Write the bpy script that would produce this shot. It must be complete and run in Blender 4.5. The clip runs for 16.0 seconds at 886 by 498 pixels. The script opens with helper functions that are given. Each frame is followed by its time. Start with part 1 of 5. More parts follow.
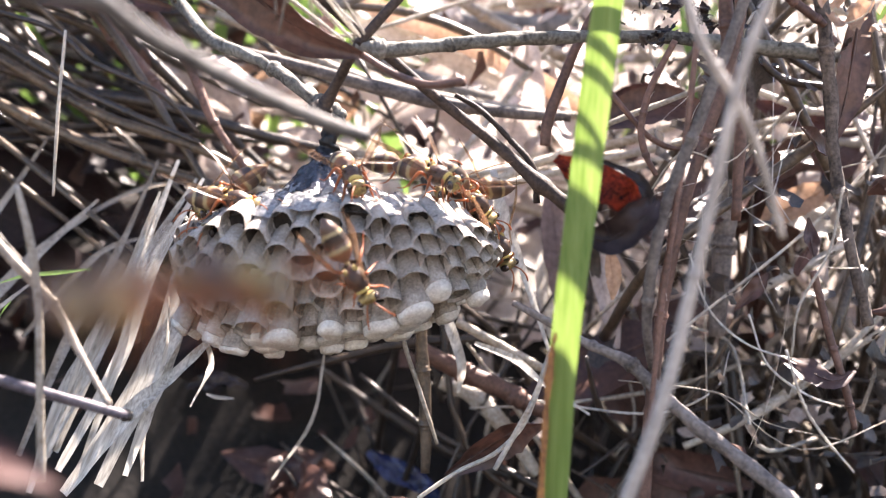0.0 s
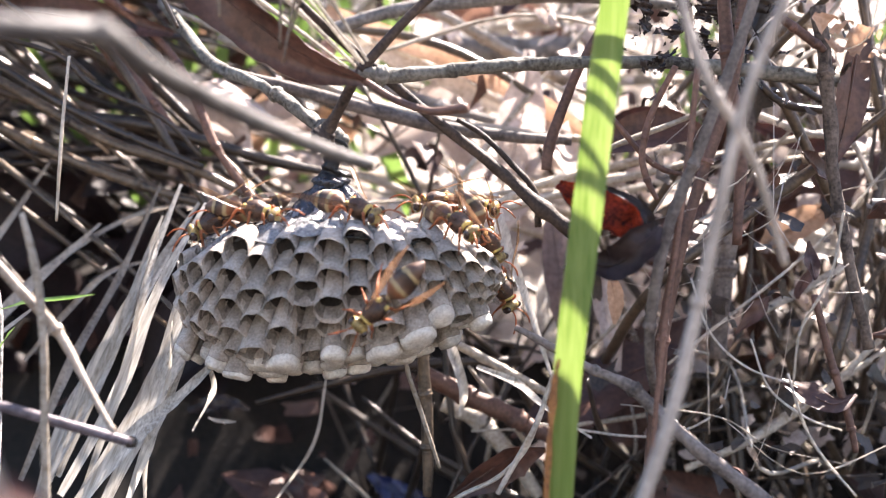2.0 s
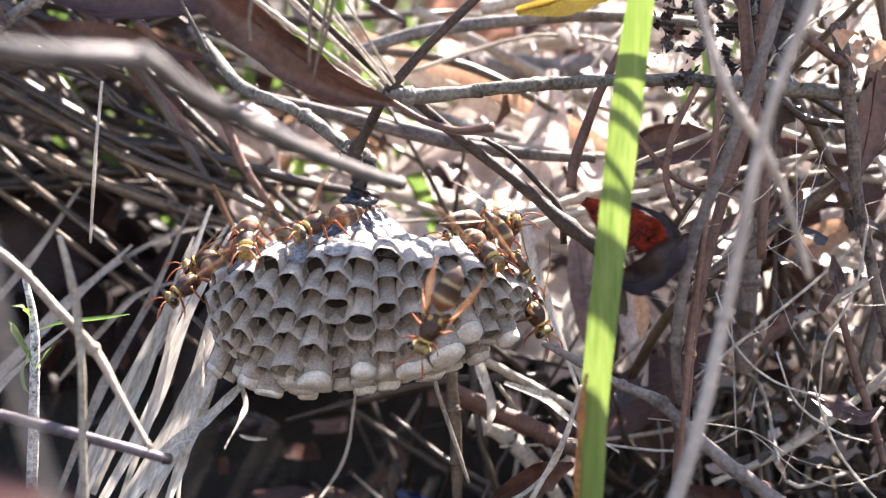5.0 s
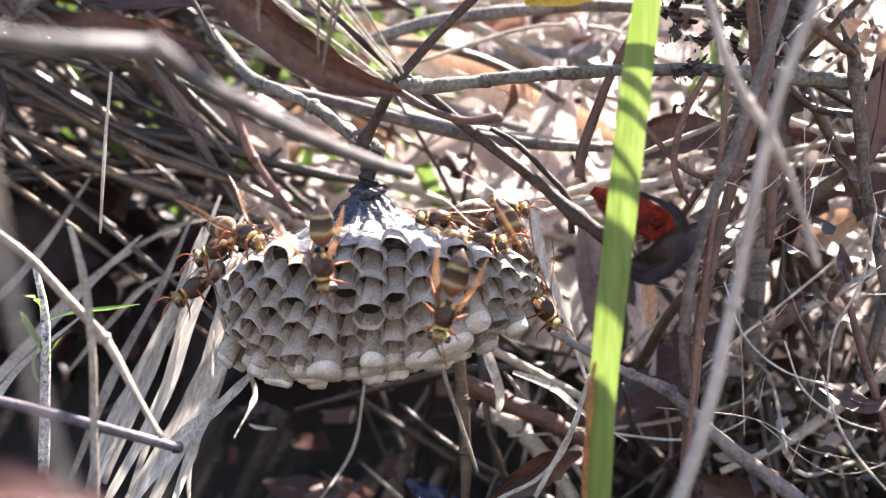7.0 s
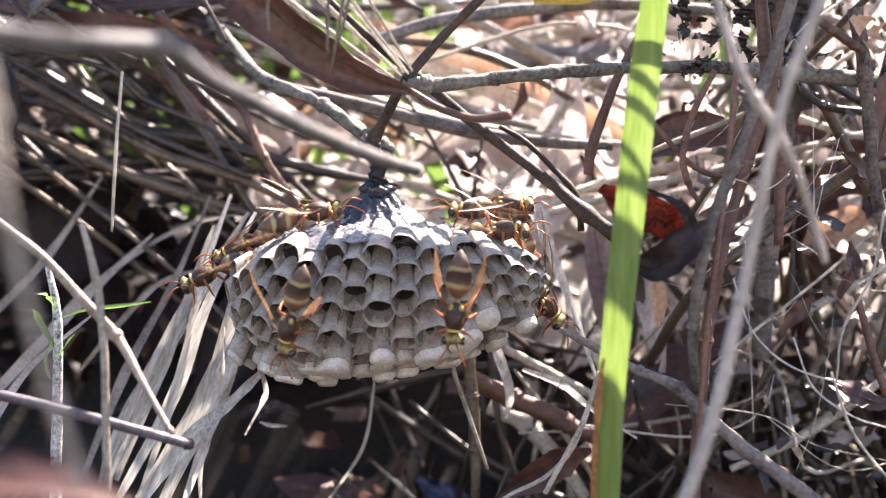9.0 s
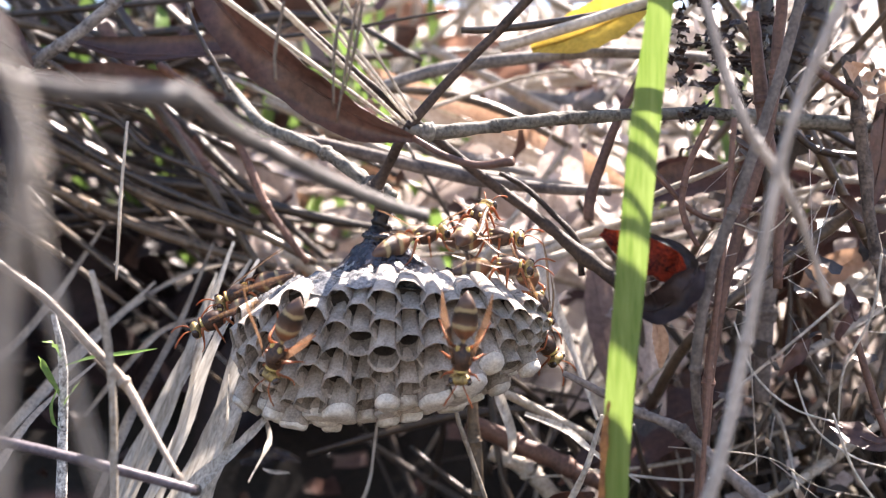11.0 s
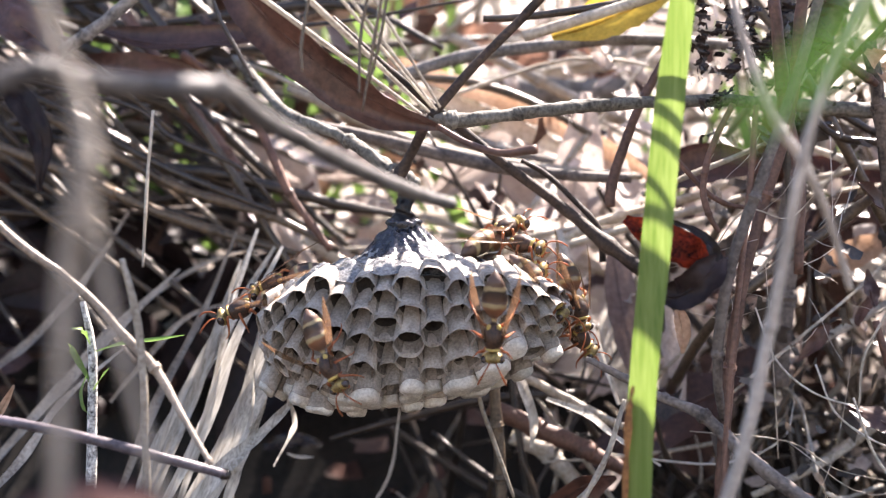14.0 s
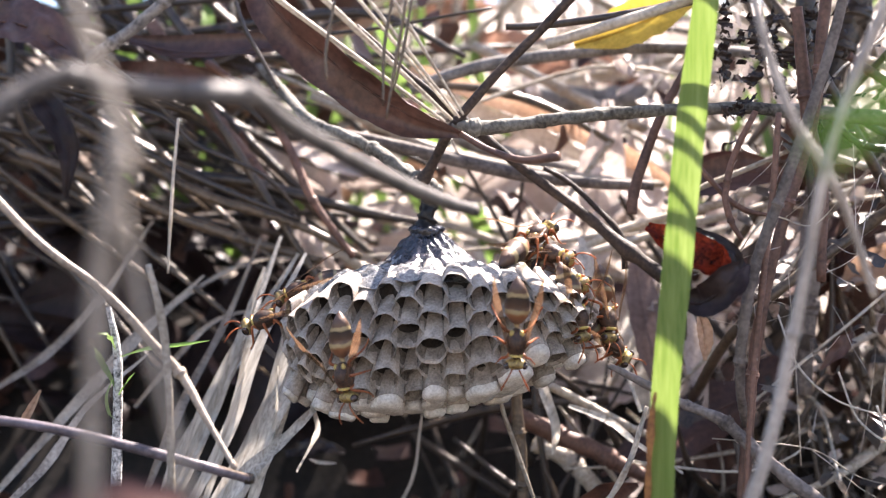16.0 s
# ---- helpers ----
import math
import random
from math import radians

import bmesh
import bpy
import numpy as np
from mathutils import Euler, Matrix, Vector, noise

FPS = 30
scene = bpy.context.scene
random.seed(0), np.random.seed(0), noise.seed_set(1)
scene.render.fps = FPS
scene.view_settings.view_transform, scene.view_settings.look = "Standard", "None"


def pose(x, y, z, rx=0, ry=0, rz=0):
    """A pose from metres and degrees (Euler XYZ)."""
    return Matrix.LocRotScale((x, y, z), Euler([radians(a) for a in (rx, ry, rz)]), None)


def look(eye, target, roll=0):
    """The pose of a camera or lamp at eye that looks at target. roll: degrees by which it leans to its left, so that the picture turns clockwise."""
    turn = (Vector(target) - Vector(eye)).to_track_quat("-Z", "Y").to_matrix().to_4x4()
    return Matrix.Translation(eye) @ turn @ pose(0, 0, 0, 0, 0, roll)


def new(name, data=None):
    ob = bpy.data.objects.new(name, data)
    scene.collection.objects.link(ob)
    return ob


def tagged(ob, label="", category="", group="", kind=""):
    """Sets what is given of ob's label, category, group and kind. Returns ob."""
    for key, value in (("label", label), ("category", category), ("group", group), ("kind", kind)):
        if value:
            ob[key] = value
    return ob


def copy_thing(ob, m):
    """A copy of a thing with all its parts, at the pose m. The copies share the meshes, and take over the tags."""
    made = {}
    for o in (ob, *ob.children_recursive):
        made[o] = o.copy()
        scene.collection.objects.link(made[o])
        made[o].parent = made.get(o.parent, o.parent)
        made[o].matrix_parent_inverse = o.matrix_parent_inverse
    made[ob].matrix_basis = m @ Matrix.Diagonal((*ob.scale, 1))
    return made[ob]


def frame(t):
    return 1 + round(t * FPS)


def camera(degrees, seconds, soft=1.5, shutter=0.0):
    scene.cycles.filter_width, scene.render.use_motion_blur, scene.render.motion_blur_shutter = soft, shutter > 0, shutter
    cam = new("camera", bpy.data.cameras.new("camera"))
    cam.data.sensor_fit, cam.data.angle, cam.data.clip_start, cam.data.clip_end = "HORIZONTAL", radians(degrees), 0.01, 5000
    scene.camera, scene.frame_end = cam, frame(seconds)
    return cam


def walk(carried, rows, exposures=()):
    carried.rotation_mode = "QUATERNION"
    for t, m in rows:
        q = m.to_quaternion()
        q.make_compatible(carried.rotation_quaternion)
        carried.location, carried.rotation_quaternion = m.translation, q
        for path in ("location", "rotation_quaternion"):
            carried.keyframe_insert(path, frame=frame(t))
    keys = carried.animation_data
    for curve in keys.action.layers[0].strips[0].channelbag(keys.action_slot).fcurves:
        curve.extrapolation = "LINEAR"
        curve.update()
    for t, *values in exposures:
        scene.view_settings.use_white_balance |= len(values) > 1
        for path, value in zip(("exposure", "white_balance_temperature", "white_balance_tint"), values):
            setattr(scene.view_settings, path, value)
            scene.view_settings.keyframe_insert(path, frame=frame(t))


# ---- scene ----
import colorsys

MM = 0.001
cam = camera(40.0, 16.0, soft=1.15, shutter=0.5)
cam.data.dof.use_dof = True
cam.data.dof.focus_distance = 0.2
cam.data.dof.aperture_fstop = 17.5

# seconds, eye, target (millimetres), roll
PATH = [
    (0, (19.07, -196.79, 170.74), (19.10, 2.88, 159.12), 0.83),
    (0.5, (18.88, -197.15, 171.02), (18.99, 2.55, 160.11), 0.82),
    (1, (18.33, -197.33, 171.65), (18.74, 2.39, 161.13), 0.86),
    (1.5, (18.48, -197.41, 171.88), (18.68, 2.35, 162.18), 0.84),
    (2, (18.16, -197.41, 172.26), (18.67, 2.38, 163.17), 0.74),
    (2.5, (18.33, -197.56, 172.41), (18.11, 2.26, 164.10), 0.67),
    (3, (17.29, -198.91, 172.53), (17.26, 0.96, 165.32), 0.57),
    (3.5, (17.12, -198.43, 172.64), (16.12, 1.46, 165.98), 0.41),
    (6, (17.55, -201.27, 171.66), (13.87, -1.39, 165.73), 0.08),
    (6.5, (17.55, -200.98, 171.54), (13.65, -1.13, 164.81), 0.06),
    (7, (17.26, -200.85, 172.03), (12.81, -1.05, 164.47), 0.00),
    (7.5, (17.34, -200.90, 171.96), (12.24, -1.11, 164.22), -0.04),
    (8, (17.08, -201.12, 172.34), (11.79, -1.36, 164.04), -0.04),
    (8.5, (17.30, -201.49, 172.17), (11.71, -1.73, 164.00), 0.07),
    (9, (17.60, -201.58, 171.58), (11.28, -1.82, 164.10), -0.12),
    (9.2, (17.60, -201.58, 171.58), (11.28, -1.82, 164.10), -0.12),
    (9.5, (17.13, -202.52, 171.90), (11.76, -2.59, 172.10), -0.10),
    (9.7, (17.13, -202.52, 171.90), (11.62, -2.61, 174.70), -0.10),
    (11.8, (14.61, -204.28, 170.94), (10.66, -4.32, 169.34), -0.70),
    (12, (14.61, -204.28, 170.94), (10.68, -4.32, 169.06), -0.70),
    (12.5, (14.85, -204.49, 170.69), (10.51, -4.55, 168.53), -0.72),
    (13, (14.92, -204.99, 170.81), (10.06, -5.06, 168.29), -0.66),
    (13.5, (13.82, -205.94, 171.40), (9.05, -6.01, 168.63), -0.68),
    (14, (13.67, -205.89, 171.54), (7.06, -6.01, 169.51), -0.66),
    (14.5, (13.55, -205.97, 171.55), (5.85, -6.13, 170.10), -0.66),
    (15, (13.52, -206.06, 171.67), (5.20, -6.24, 170.53), -0.63),
    (15.5, (13.61, -206.46, 171.62), (4.74, -6.66, 170.81), -0.55),
    (16, (13.36, -206.87, 171.15), (3.38, -7.12, 170.67), -0.56),
]
walk(cam, [(t, look(Vector(e) * MM, Vector(g) * MM, roll)) for t, e, g, roll in PATH],
     exposures=[(0.0, 3.03, 6600, 18), (1.0, 3.0, 6600, 18), (3.0, 2.89, 6600, 18), (9.0, 2.84, 6600, 18), (12.0, 2.71, 6600, 18), (16.0, 2.71, 6600, 18)])

# ---- light ----
SUN_DIR = Vector((0.36, 0.42, 0.83)).normalized()
world = bpy.data.worlds.new("sky")
scene.world = world
world.use_nodes = True
wn = world.node_tree.nodes
sky = wn.new("ShaderNodeTexSky")
sky.sky_type, sky.sun_disc = "NISHITA", False
sky.sun_elevation = math.asin(SUN_DIR.z)
sky.sun_rotation = math.atan2(SUN_DIR.x, SUN_DIR.y)
world.node_tree.links.new(sky.outputs[0], wn["Background"].inputs[0])
wn["Background"].inputs[1].default_value = 0.061
sun = new("sun", bpy.data.lights.new("sun", "SUN"))
sun.data.energy, sun.data.angle, sun.data.color = 5.0, radians(0.5), (1.0, 0.93, 0.84)
sun.matrix_world = look(SUN_DIR, (0, 0, 0))


# ---- materials ----
def mat(name, dark, light, scale=300.0, fine=2500.0, rough=0.7, bump=0.3, see=0.0, stretch=(1, 1, 1), spec=0.4, vary=0.25, coat=0.0):
    """A mottled surface of two colours at two scales; see lets light through thin things."""
    m = bpy.data.materials.new(name)
    m.use_nodes = True
    nt = m.node_tree
    n, l = nt.nodes, nt.links
    b = n["Principled BSDF"]
    co = n.new("ShaderNodeTexCoord")
    mp = n.new("ShaderNodeMapping")
    mp.inputs["Scale"].default_value = stretch
    l.new(co.outputs["Object"], mp.inputs[0])
    a = n.new("ShaderNodeTexNoise")
    a.inputs["Scale"].default_value, a.inputs["Detail"].default_value = scale, 5
    f = n.new("ShaderNodeTexNoise")
    f.inputs["Scale"].default_value, f.inputs["Detail"].default_value = fine, 3
    l.new(mp.outputs[0], a.inputs[0])
    l.new(mp.outputs[0], f.inputs[0])
    mix = n.new("ShaderNodeMath")
    mix.operation = "MULTIPLY_ADD"
    mix.inputs[1].default_value = 0.45
    l.new(f.outputs[0], mix.inputs[0])
    half = n.new("ShaderNodeMath")
    half.operation = "MULTIPLY"
    half.inputs[1].default_value = 0.55
    l.new(a.outputs[0], half.inputs[0])
    l.new(half.outputs[0], mix.inputs[2])
    ramp = n.new("ShaderNodeValToRGB")
    ramp.color_ramp.elements[0].position, ramp.color_ramp.elements[1].position = 0.36, 0.64
    ramp.color_ramp.elements[0].color, ramp.color_ramp.elements[1].color = (*dark, 1), (*light, 1)
    l.new(mix.outputs[0], ramp.inputs[0])
    info = n.new("ShaderNodeObjectInfo")
    geo = n.new("ShaderNodeNewGeometry")
    add = n.new("ShaderNodeMath")
    add.operation = "ADD"
    l.new(info.outputs["Random"], add.inputs[0])
    l.new(geo.outputs["Random Per Island"], add.inputs[1])
    fr = n.new("ShaderNodeMath")
    fr.operation = "FRACT"
    l.new(add.outputs[0], fr.inputs[0])
    mr = n.new("ShaderNodeMapRange")
    mr.inputs[3].default_value, mr.inputs[4].default_value = 1 - vary, 1 + vary
    l.new(fr.outputs[0], mr.inputs[0])
    hsv = n.new("ShaderNodeHueSaturation")
    l.new(ramp.outputs[0], hsv.inputs["Color"])
    l.new(mr.outputs[0], hsv.inputs["Value"])
    l.new(hsv.outputs[0], b.inputs["Base Color"])
    b.inputs["Roughness"].default_value = rough
    b.inputs["Specular IOR Level"].default_value = spec
    b.inputs["Coat Weight"].default_value = coat
    bp = n.new("ShaderNodeBump")
    bp.inputs["Strength"].default_value, bp.inputs["Distance"].default_value = bump, 0.0004
    l.new(mix.outputs[0], bp.inputs["Height"])
    l.new(bp.outputs[0], b.inputs["Normal"])
    if see:
        t = n.new("ShaderNodeBsdfTranslucent")
        l.new(hsv.outputs[0], t.inputs[0])
        s = n.new("ShaderNodeMixShader")
        s.inputs[0].default_value = see
        l.new(b.outputs[0], s.inputs[1])
        l.new(t.outputs[0], s.inputs[2])
        l.new(s.outputs[0], n["Material Output"].inputs[0])
    return m


BRANCH = mat("branch_bark", (0.028, 0.024, 0.023), (0.13, 0.118, 0.108), 190, 1200, 0.58, 0.7, spec=0.35)
GREY_STRAW = mat("grey_straw", (0.20, 0.175, 0.155), (0.46, 0.415, 0.375), 130, 1400, 0.6, 0.3, spec=0.4)
GREY_BROWN = mat("grey_brown_bark", (0.055, 0.043, 0.038), (0.21, 0.175, 0.155), 260, 1500, 0.75, 0.6)
BARK = mat("grey_bark", (0.075, 0.066, 0.06), (0.31, 0.285, 0.265), 300, 1500, 0.8, 0.6)
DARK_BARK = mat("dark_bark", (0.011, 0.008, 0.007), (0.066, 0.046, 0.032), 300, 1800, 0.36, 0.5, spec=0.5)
TWIG_DARK = mat("dark_twig_bark", (0.012, 0.009, 0.0075), (0.075, 0.052, 0.04), 260, 1700, 0.6, 0.7, spec=0.25)
RED_BARK = mat("red_bark", (0.06, 0.03, 0.022), (0.17, 0.09, 0.065), 200, 1500, 0.55, 0.4)
LICHEN_DARK = mat("flaking_bark", (0.035, 0.026, 0.022), (0.20, 0.155, 0.125), 420, 1600, 0.85, 1.0)
LICHEN_BARK = mat("lichen_bark", (0.03, 0.024, 0.019), (0.25, 0.24, 0.21), 150, 1400, 0.85, 1.0)
STRAW = mat("straw", (0.22, 0.175, 0.125), (0.58, 0.52, 0.44), 120, 1500, 0.6, 0.4, see=0.15)
BROWNISH = mat("brownish_stalk", (0.13, 0.10, 0.078), (0.40, 0.335, 0.27), 160, 1600, 0.5, 0.4)
PALE_STRAW = mat("pale_straw", (0.31, 0.275, 0.235), (0.74, 0.70, 0.635), 170, 1500, 0.5, 0.5, see=0.35)
PALE_BLADE = mat("pale_blade", (0.29, 0.26, 0.22), (0.66, 0.625, 0.565), 650, 2600, 0.5, 0.6, see=0.35)
fibre = next(q for q in PALE_BLADE.node_tree.nodes if q.type == "MAPPING")
fibre.vector_type = "TEXTURE"
fibre.inputs["Rotation"].default_value, fibre.inputs["Scale"].default_value = (0, radians(21), 0), (1, 1, 30)
NEAR_STALK = mat("near_stalk", (0.13, 0.11, 0.09), (0.36, 0.315, 0.265), 160, 1600, 0.6, 0.4)
BROWN_STRAW = mat("brown_straw", (0.03, 0.022, 0.017), (0.15, 0.107, 0.07), 150, 1500, 0.32, 0.4, spec=0.45)
PURPLE = mat("purple_stem", (0.05, 0.04, 0.046), (0.16, 0.135, 0.155), 150, 1500, 0.45, 0.3)
GREEN = mat("green_blade", (0.125, 0.205, 0.03), (0.25, 0.335, 0.085), 700, 2500, 0.4, 0.3, see=0.55, vary=0.05, stretch=(1, 1, 0.03))
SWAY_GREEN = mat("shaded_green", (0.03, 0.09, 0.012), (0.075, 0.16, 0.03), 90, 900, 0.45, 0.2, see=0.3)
LEAF_GREEN = mat("green_leaf", (0.12, 0.22, 0.04), (0.24, 0.36, 0.10), 150, 1500, 0.45, 0.3, see=0.4)
BROWN_LEAF = mat("brown_leaf", (0.032, 0.015, 0.012), (0.105, 0.052, 0.04), 70, 900, 0.4, 0.5, see=0.04)
RED_LEAF = mat("red_leaf", (0.012, 0.004, 0.004), (0.50, 0.06, 0.022), 520, 1700, 0.5, 0.8, see=0.75)
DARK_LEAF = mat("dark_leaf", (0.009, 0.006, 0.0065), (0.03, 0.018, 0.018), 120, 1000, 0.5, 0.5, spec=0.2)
YELLOW_LEAF = mat("yellow_leaf", (0.45, 0.30, 0.04), (0.75, 0.52, 0.08), 120, 1200, 0.5, 0.3, see=0.5)
RED_BRICK = mat("brick_leaf", (0.024, 0.008, 0.007), (0.075, 0.026, 0.02), 90, 700, 0.65, 0.4, see=0.08)
MAUVE = mat("mauve_leaf", (0.13, 0.09, 0.082), (0.27, 0.20, 0.185), 90, 900, 0.55, 0.4, see=0.2)
SALMON = mat("salmon_leaf", (0.26, 0.13, 0.09), (0.50, 0.29, 0.21), 90, 900, 0.6, 0.4, see=0.35)
PINK_LEAF = mat("pink_leaf", (0.39, 0.315, 0.28), (0.68, 0.595, 0.55), 100, 1200, 0.6, 0.4, see=0.35)
RUST = mat("rust", (0.10, 0.035, 0.012), (0.38, 0.17, 0.05), 300, 1500, 0.7, 0.4)
TAN_LEAF = mat("tan_leaf", (0.30, 0.17, 0.10), (0.58, 0.38, 0.26), 100, 1200, 0.6, 0.4, see=0.3)
SPECKLED = mat("speckled_stem", (0.035, 0.03, 0.028), (0.72, 0.69, 0.65), 1100, 2400, 0.7, 0.8)
# Soil taken nearly to black; the hollow's shade is in its colour
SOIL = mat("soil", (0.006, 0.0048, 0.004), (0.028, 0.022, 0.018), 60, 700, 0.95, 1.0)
PAPER = mat("nest_paper", (0.21, 0.178, 0.15), (0.50, 0.44, 0.38), 420, 2600, 0.8, 0.6, see=0.06, vary=0.14)
# Shade deep inside the cells is put into these two darker wall colours
SHADE_WALL = mat("shade_toned_cell_wall", (0.08, 0.065, 0.054), (0.27, 0.235, 0.2), 400, 2400, 0.85, 0.5, vary=0.2)
INSIDE = mat("shade_dark_cell_lining", (0.012, 0.009, 0.0075), (0.04, 0.032, 0.026), 400, 2400, 0.85, 0.5, vary=0.2)
PAPER_TOP = mat("nest_felt", (0.05, 0.05, 0.051), (0.27, 0.265, 0.26), 600, 2400, 0.26, 0.9, vary=0.1, spec=0.7, coat=0.3)
LITTER = mat("leaf_litter", (0.25, 0.195, 0.16), (0.65, 0.585, 0.52), 45, 600, 0.85, 1.0)
BOUNCE_GROUND = mat("bounce_ground", (0.26, 0.205, 0.155), (0.45, 0.37, 0.29), 20, 400, 0.9, 0.8)
WET_BLUE = mat("wet_blue", (0.008, 0.011, 0.03), (0.025, 0.04, 0.14), 250, 1200, 0.12, 1.2, spec=0.6)
WET_DARK = mat("wet_dark_leaf", (0.008, 0.006, 0.006), (0.05, 0.035, 0.03), 300, 1500, 0.25, 0.8, spec=0.35)
SILK = mat("silk_cap", (0.50, 0.45, 0.385), (0.88, 0.84, 0.77), 350, 2500, 0.55, 0.15, see=0.25, vary=0.08)
PETIOLE = mat("petiole_black", (0.004, 0.004, 0.005), (0.016, 0.015, 0.016), 500, 1600, 0.35, 0.8, spec=0.3)
TAR = mat("petiole_varnish", (0.005, 0.005, 0.008), (0.05, 0.05, 0.062), 500, 1300, 0.17, 1.5, spec=0.7)


# ---- mesh helpers, all in millimetres ----
def mesh_object(name, verts, faces, material, origin=(0, 0, 0), smooth=True, parent=None):
    o = Vector(origin)
    me = bpy.data.meshes.new(name)
    me.from_pydata([tuple((Vector(v) - o) * MM) for v in verts], [], faces)
    me.materials.append(material)
    if smooth:
        me.polygons.foreach_set("use_smooth", [True] * len(me.polygons))
    me.update()
    ob = new(name, me)
    if parent is None:
        ob.location = o * MM
    else:
        ob.parent = parent
    return ob


def spline(pts, steps):
    """Catmull-Rom through the points."""
    p = [Vector(q) for q in pts]
    p = [2 * p[0] - p[1]] + p + [2 * p[-1] - p[-2]]
    out = []
    for i in range(1, len(p) - 2):
        a, b, c, d = p[i - 1:i + 3]
        for k in range(steps):
            t = k / steps
            out.append(0.5 * ((2 * b) + (c - a) * t + (2 * a - 5 * b + 4 * c - d) * t * t + (3 * b - a - 3 * c + d) * t ** 3))
    out.append(p[-2].copy())
    return out


def lerp_list(values, n):
    return [float(v) for v in np.interp(np.linspace(0, len(values) - 1, n), range(len(values)), values)]


def sweep(pts, radii, steps=8, sides=8, flat=None, hint=(0, -1, 0), rough=0.06, seed=0, knots=()):
    """Verts and faces of a tube, or with flat=(thickness, fold) of a folded strip, along the points."""
    line = spline(pts, steps)
    n = len(line)
    rad = lerp_list(radii, n)
    for at, swell, spread in knots:
        for i in range(n):
            rad[i] *= 1 + swell * math.exp(-(((i / (n - 1)) - at) / spread) ** 2)
    verts, faces = [], []
    side = None
    for i, c in enumerate(line):
        d = (line[min(i + 1, n - 1)] - line[max(i - 1, 0)]).normalized()
        if flat:
            h = Vector(hint)
            side = d.cross(h).normalized()
            up = side.cross(d)
            th, fold = flat
            w = rad[i]
            wob = 1 + rough * noise.noise(Vector((i * 0.35, seed, 0)))
            prof = [(-1, fold), (-0.5, fold * 0.35), (0, 0), (0.5, fold * 0.35), (1, fold)]
            ring = [c + side * (a * w * wob) + up * (b * w + th) for a, b in prof]
        else:
            if side is None:
                side = d.orthogonal().normalized()
            side = (side - d * side.dot(d)).normalized()
            up = d.cross(side)
            ring = []
            for k in range(sides):
                ang = 2 * math.pi * k / sides
                q = side * math.cos(ang) + up * math.sin(ang)
                r = rad[i] * (1 + rough * 2 * noise.noise(Vector((q.x * 1.3 + seed, q.y * 1.3, i * 0.4 + q.z))))
                ring.append(c + q * r)
        m = len(ring)
        base = len(verts)
        verts += ring
        if i:
            faces += [(base - m + k, base - m + (k + 1) % m, base + (k + 1) % m, base + k) for k in range(m - 1 if flat else m)]
    if not flat:
        faces.append(tuple(range(m - 1, -1, -1)))
        faces.append(tuple(range(len(verts) - m, len(verts))))
    return verts, faces


def twig(name, label, pts, radii, material, category="twig", group="", joints=(), tip="", **kw):
    """A twig; joints are swollen knots on it, tip names a broken end."""
    v, f = sweep(pts, radii, **kw)
    ob = tagged(mesh_object(name, v, f, material, pts[0]), label, category, group)
    line = spline(pts, 12)
    rad = lerp_list(radii, len(line))
    for at, swell in joints:
        i = min(max(int(at * (len(line) - 1)), 1), len(line) - 2)
        d, r = (line[i + 1] - line[i - 1]).normalized(), rad[i]
        v, f = sweep([line[i] + d * (k * r * 0.8) for k in (-1.2, -0.5, 0, 0.5, 1.2)], [r * 0.98, r * swell, r * (swell + 0.08), r * swell * 0.95, r * 0.98], steps=3, sides=12, rough=0.12, seed=at * 9)
        mesh_object("knot", v, f, material, pts[0], True, ob)
    if tip:
        d, r = (line[-1] - line[-2]).normalized(), rad[-1]
        v, f = sweep([line[-1] - d * r, line[-1] + d * r * 0.3, line[-1] + d * r * 0.9], [r * 1.06, r * 1.02, r * 0.55], steps=3, sides=10, rough=0.25, seed=3)
        mesh_object(tip, v, f, DARK_BARK, pts[0], True, ob)
    return ob


def leaf_mesh(pts, widths, hint, curl=0.3, wave=0.1, steps=6, across=8, seed=0, holes=-1.0):
    """A blade along the midrib; curl lifts its edges towards hint."""
    line = spline(pts, steps)
    n = len(line)
    wid = lerp_list(widths, n)
    top, faces = [], []
    for i, c in enumerate(line):
        d = (line[min(i + 1, n - 1)] - line[max(i - 1, 0)]).normalized()
        side = d.cross(Vector(hint)).normalized()
        up = side.cross(d)
        for k in range(across + 1):
            s = 2 * k / across - 1
            ruf = wave * wid[i] * noise.noise(Vector((i * 0.35 + seed, s * 1.5, seed * 3.1)))
            q = c + side * (s * wid[i] * (1 - 0.35 * abs(curl) * s * s) * (1 + 0.12 * noise.noise(Vector((i * 0.6, seed, s))))) + up * (curl * wid[i] * s * s + ruf)
            top.append(q)
    m = across + 1
    for i in range(n - 1):
        for k in range(across):
            a, b, c2, d2 = i * m + k, i * m + k + 1, (i + 1) * m + k + 1, (i + 1) * m + k
            if holes > -1 and noise.noise(top[a] * 0.4) + 0.45 * noise.noise(top[a] * 0.95) < holes:
                continue
            faces.append((a, b, c2, d2))
    return top, faces


def leaf(name, label, pts, widths, material, hint=(0, -1, 0.2), category="leaf", group="", **kw):
    v, f = leaf_mesh(pts, widths, hint, **kw)
    ob = tagged(mesh_object(name, v, f, material, pts[0]), label, category, group)
    if "holes" not in kw:
        w = max(widths) * 0.035 + 0.08
        v, f = sweep(pts, [w * 1.3, w, w * 0.8, w * 0.4], steps=5, sides=6, rough=0.02)
        mesh_object("midrib", v, f, material, pts[0], True, ob)
    return ob


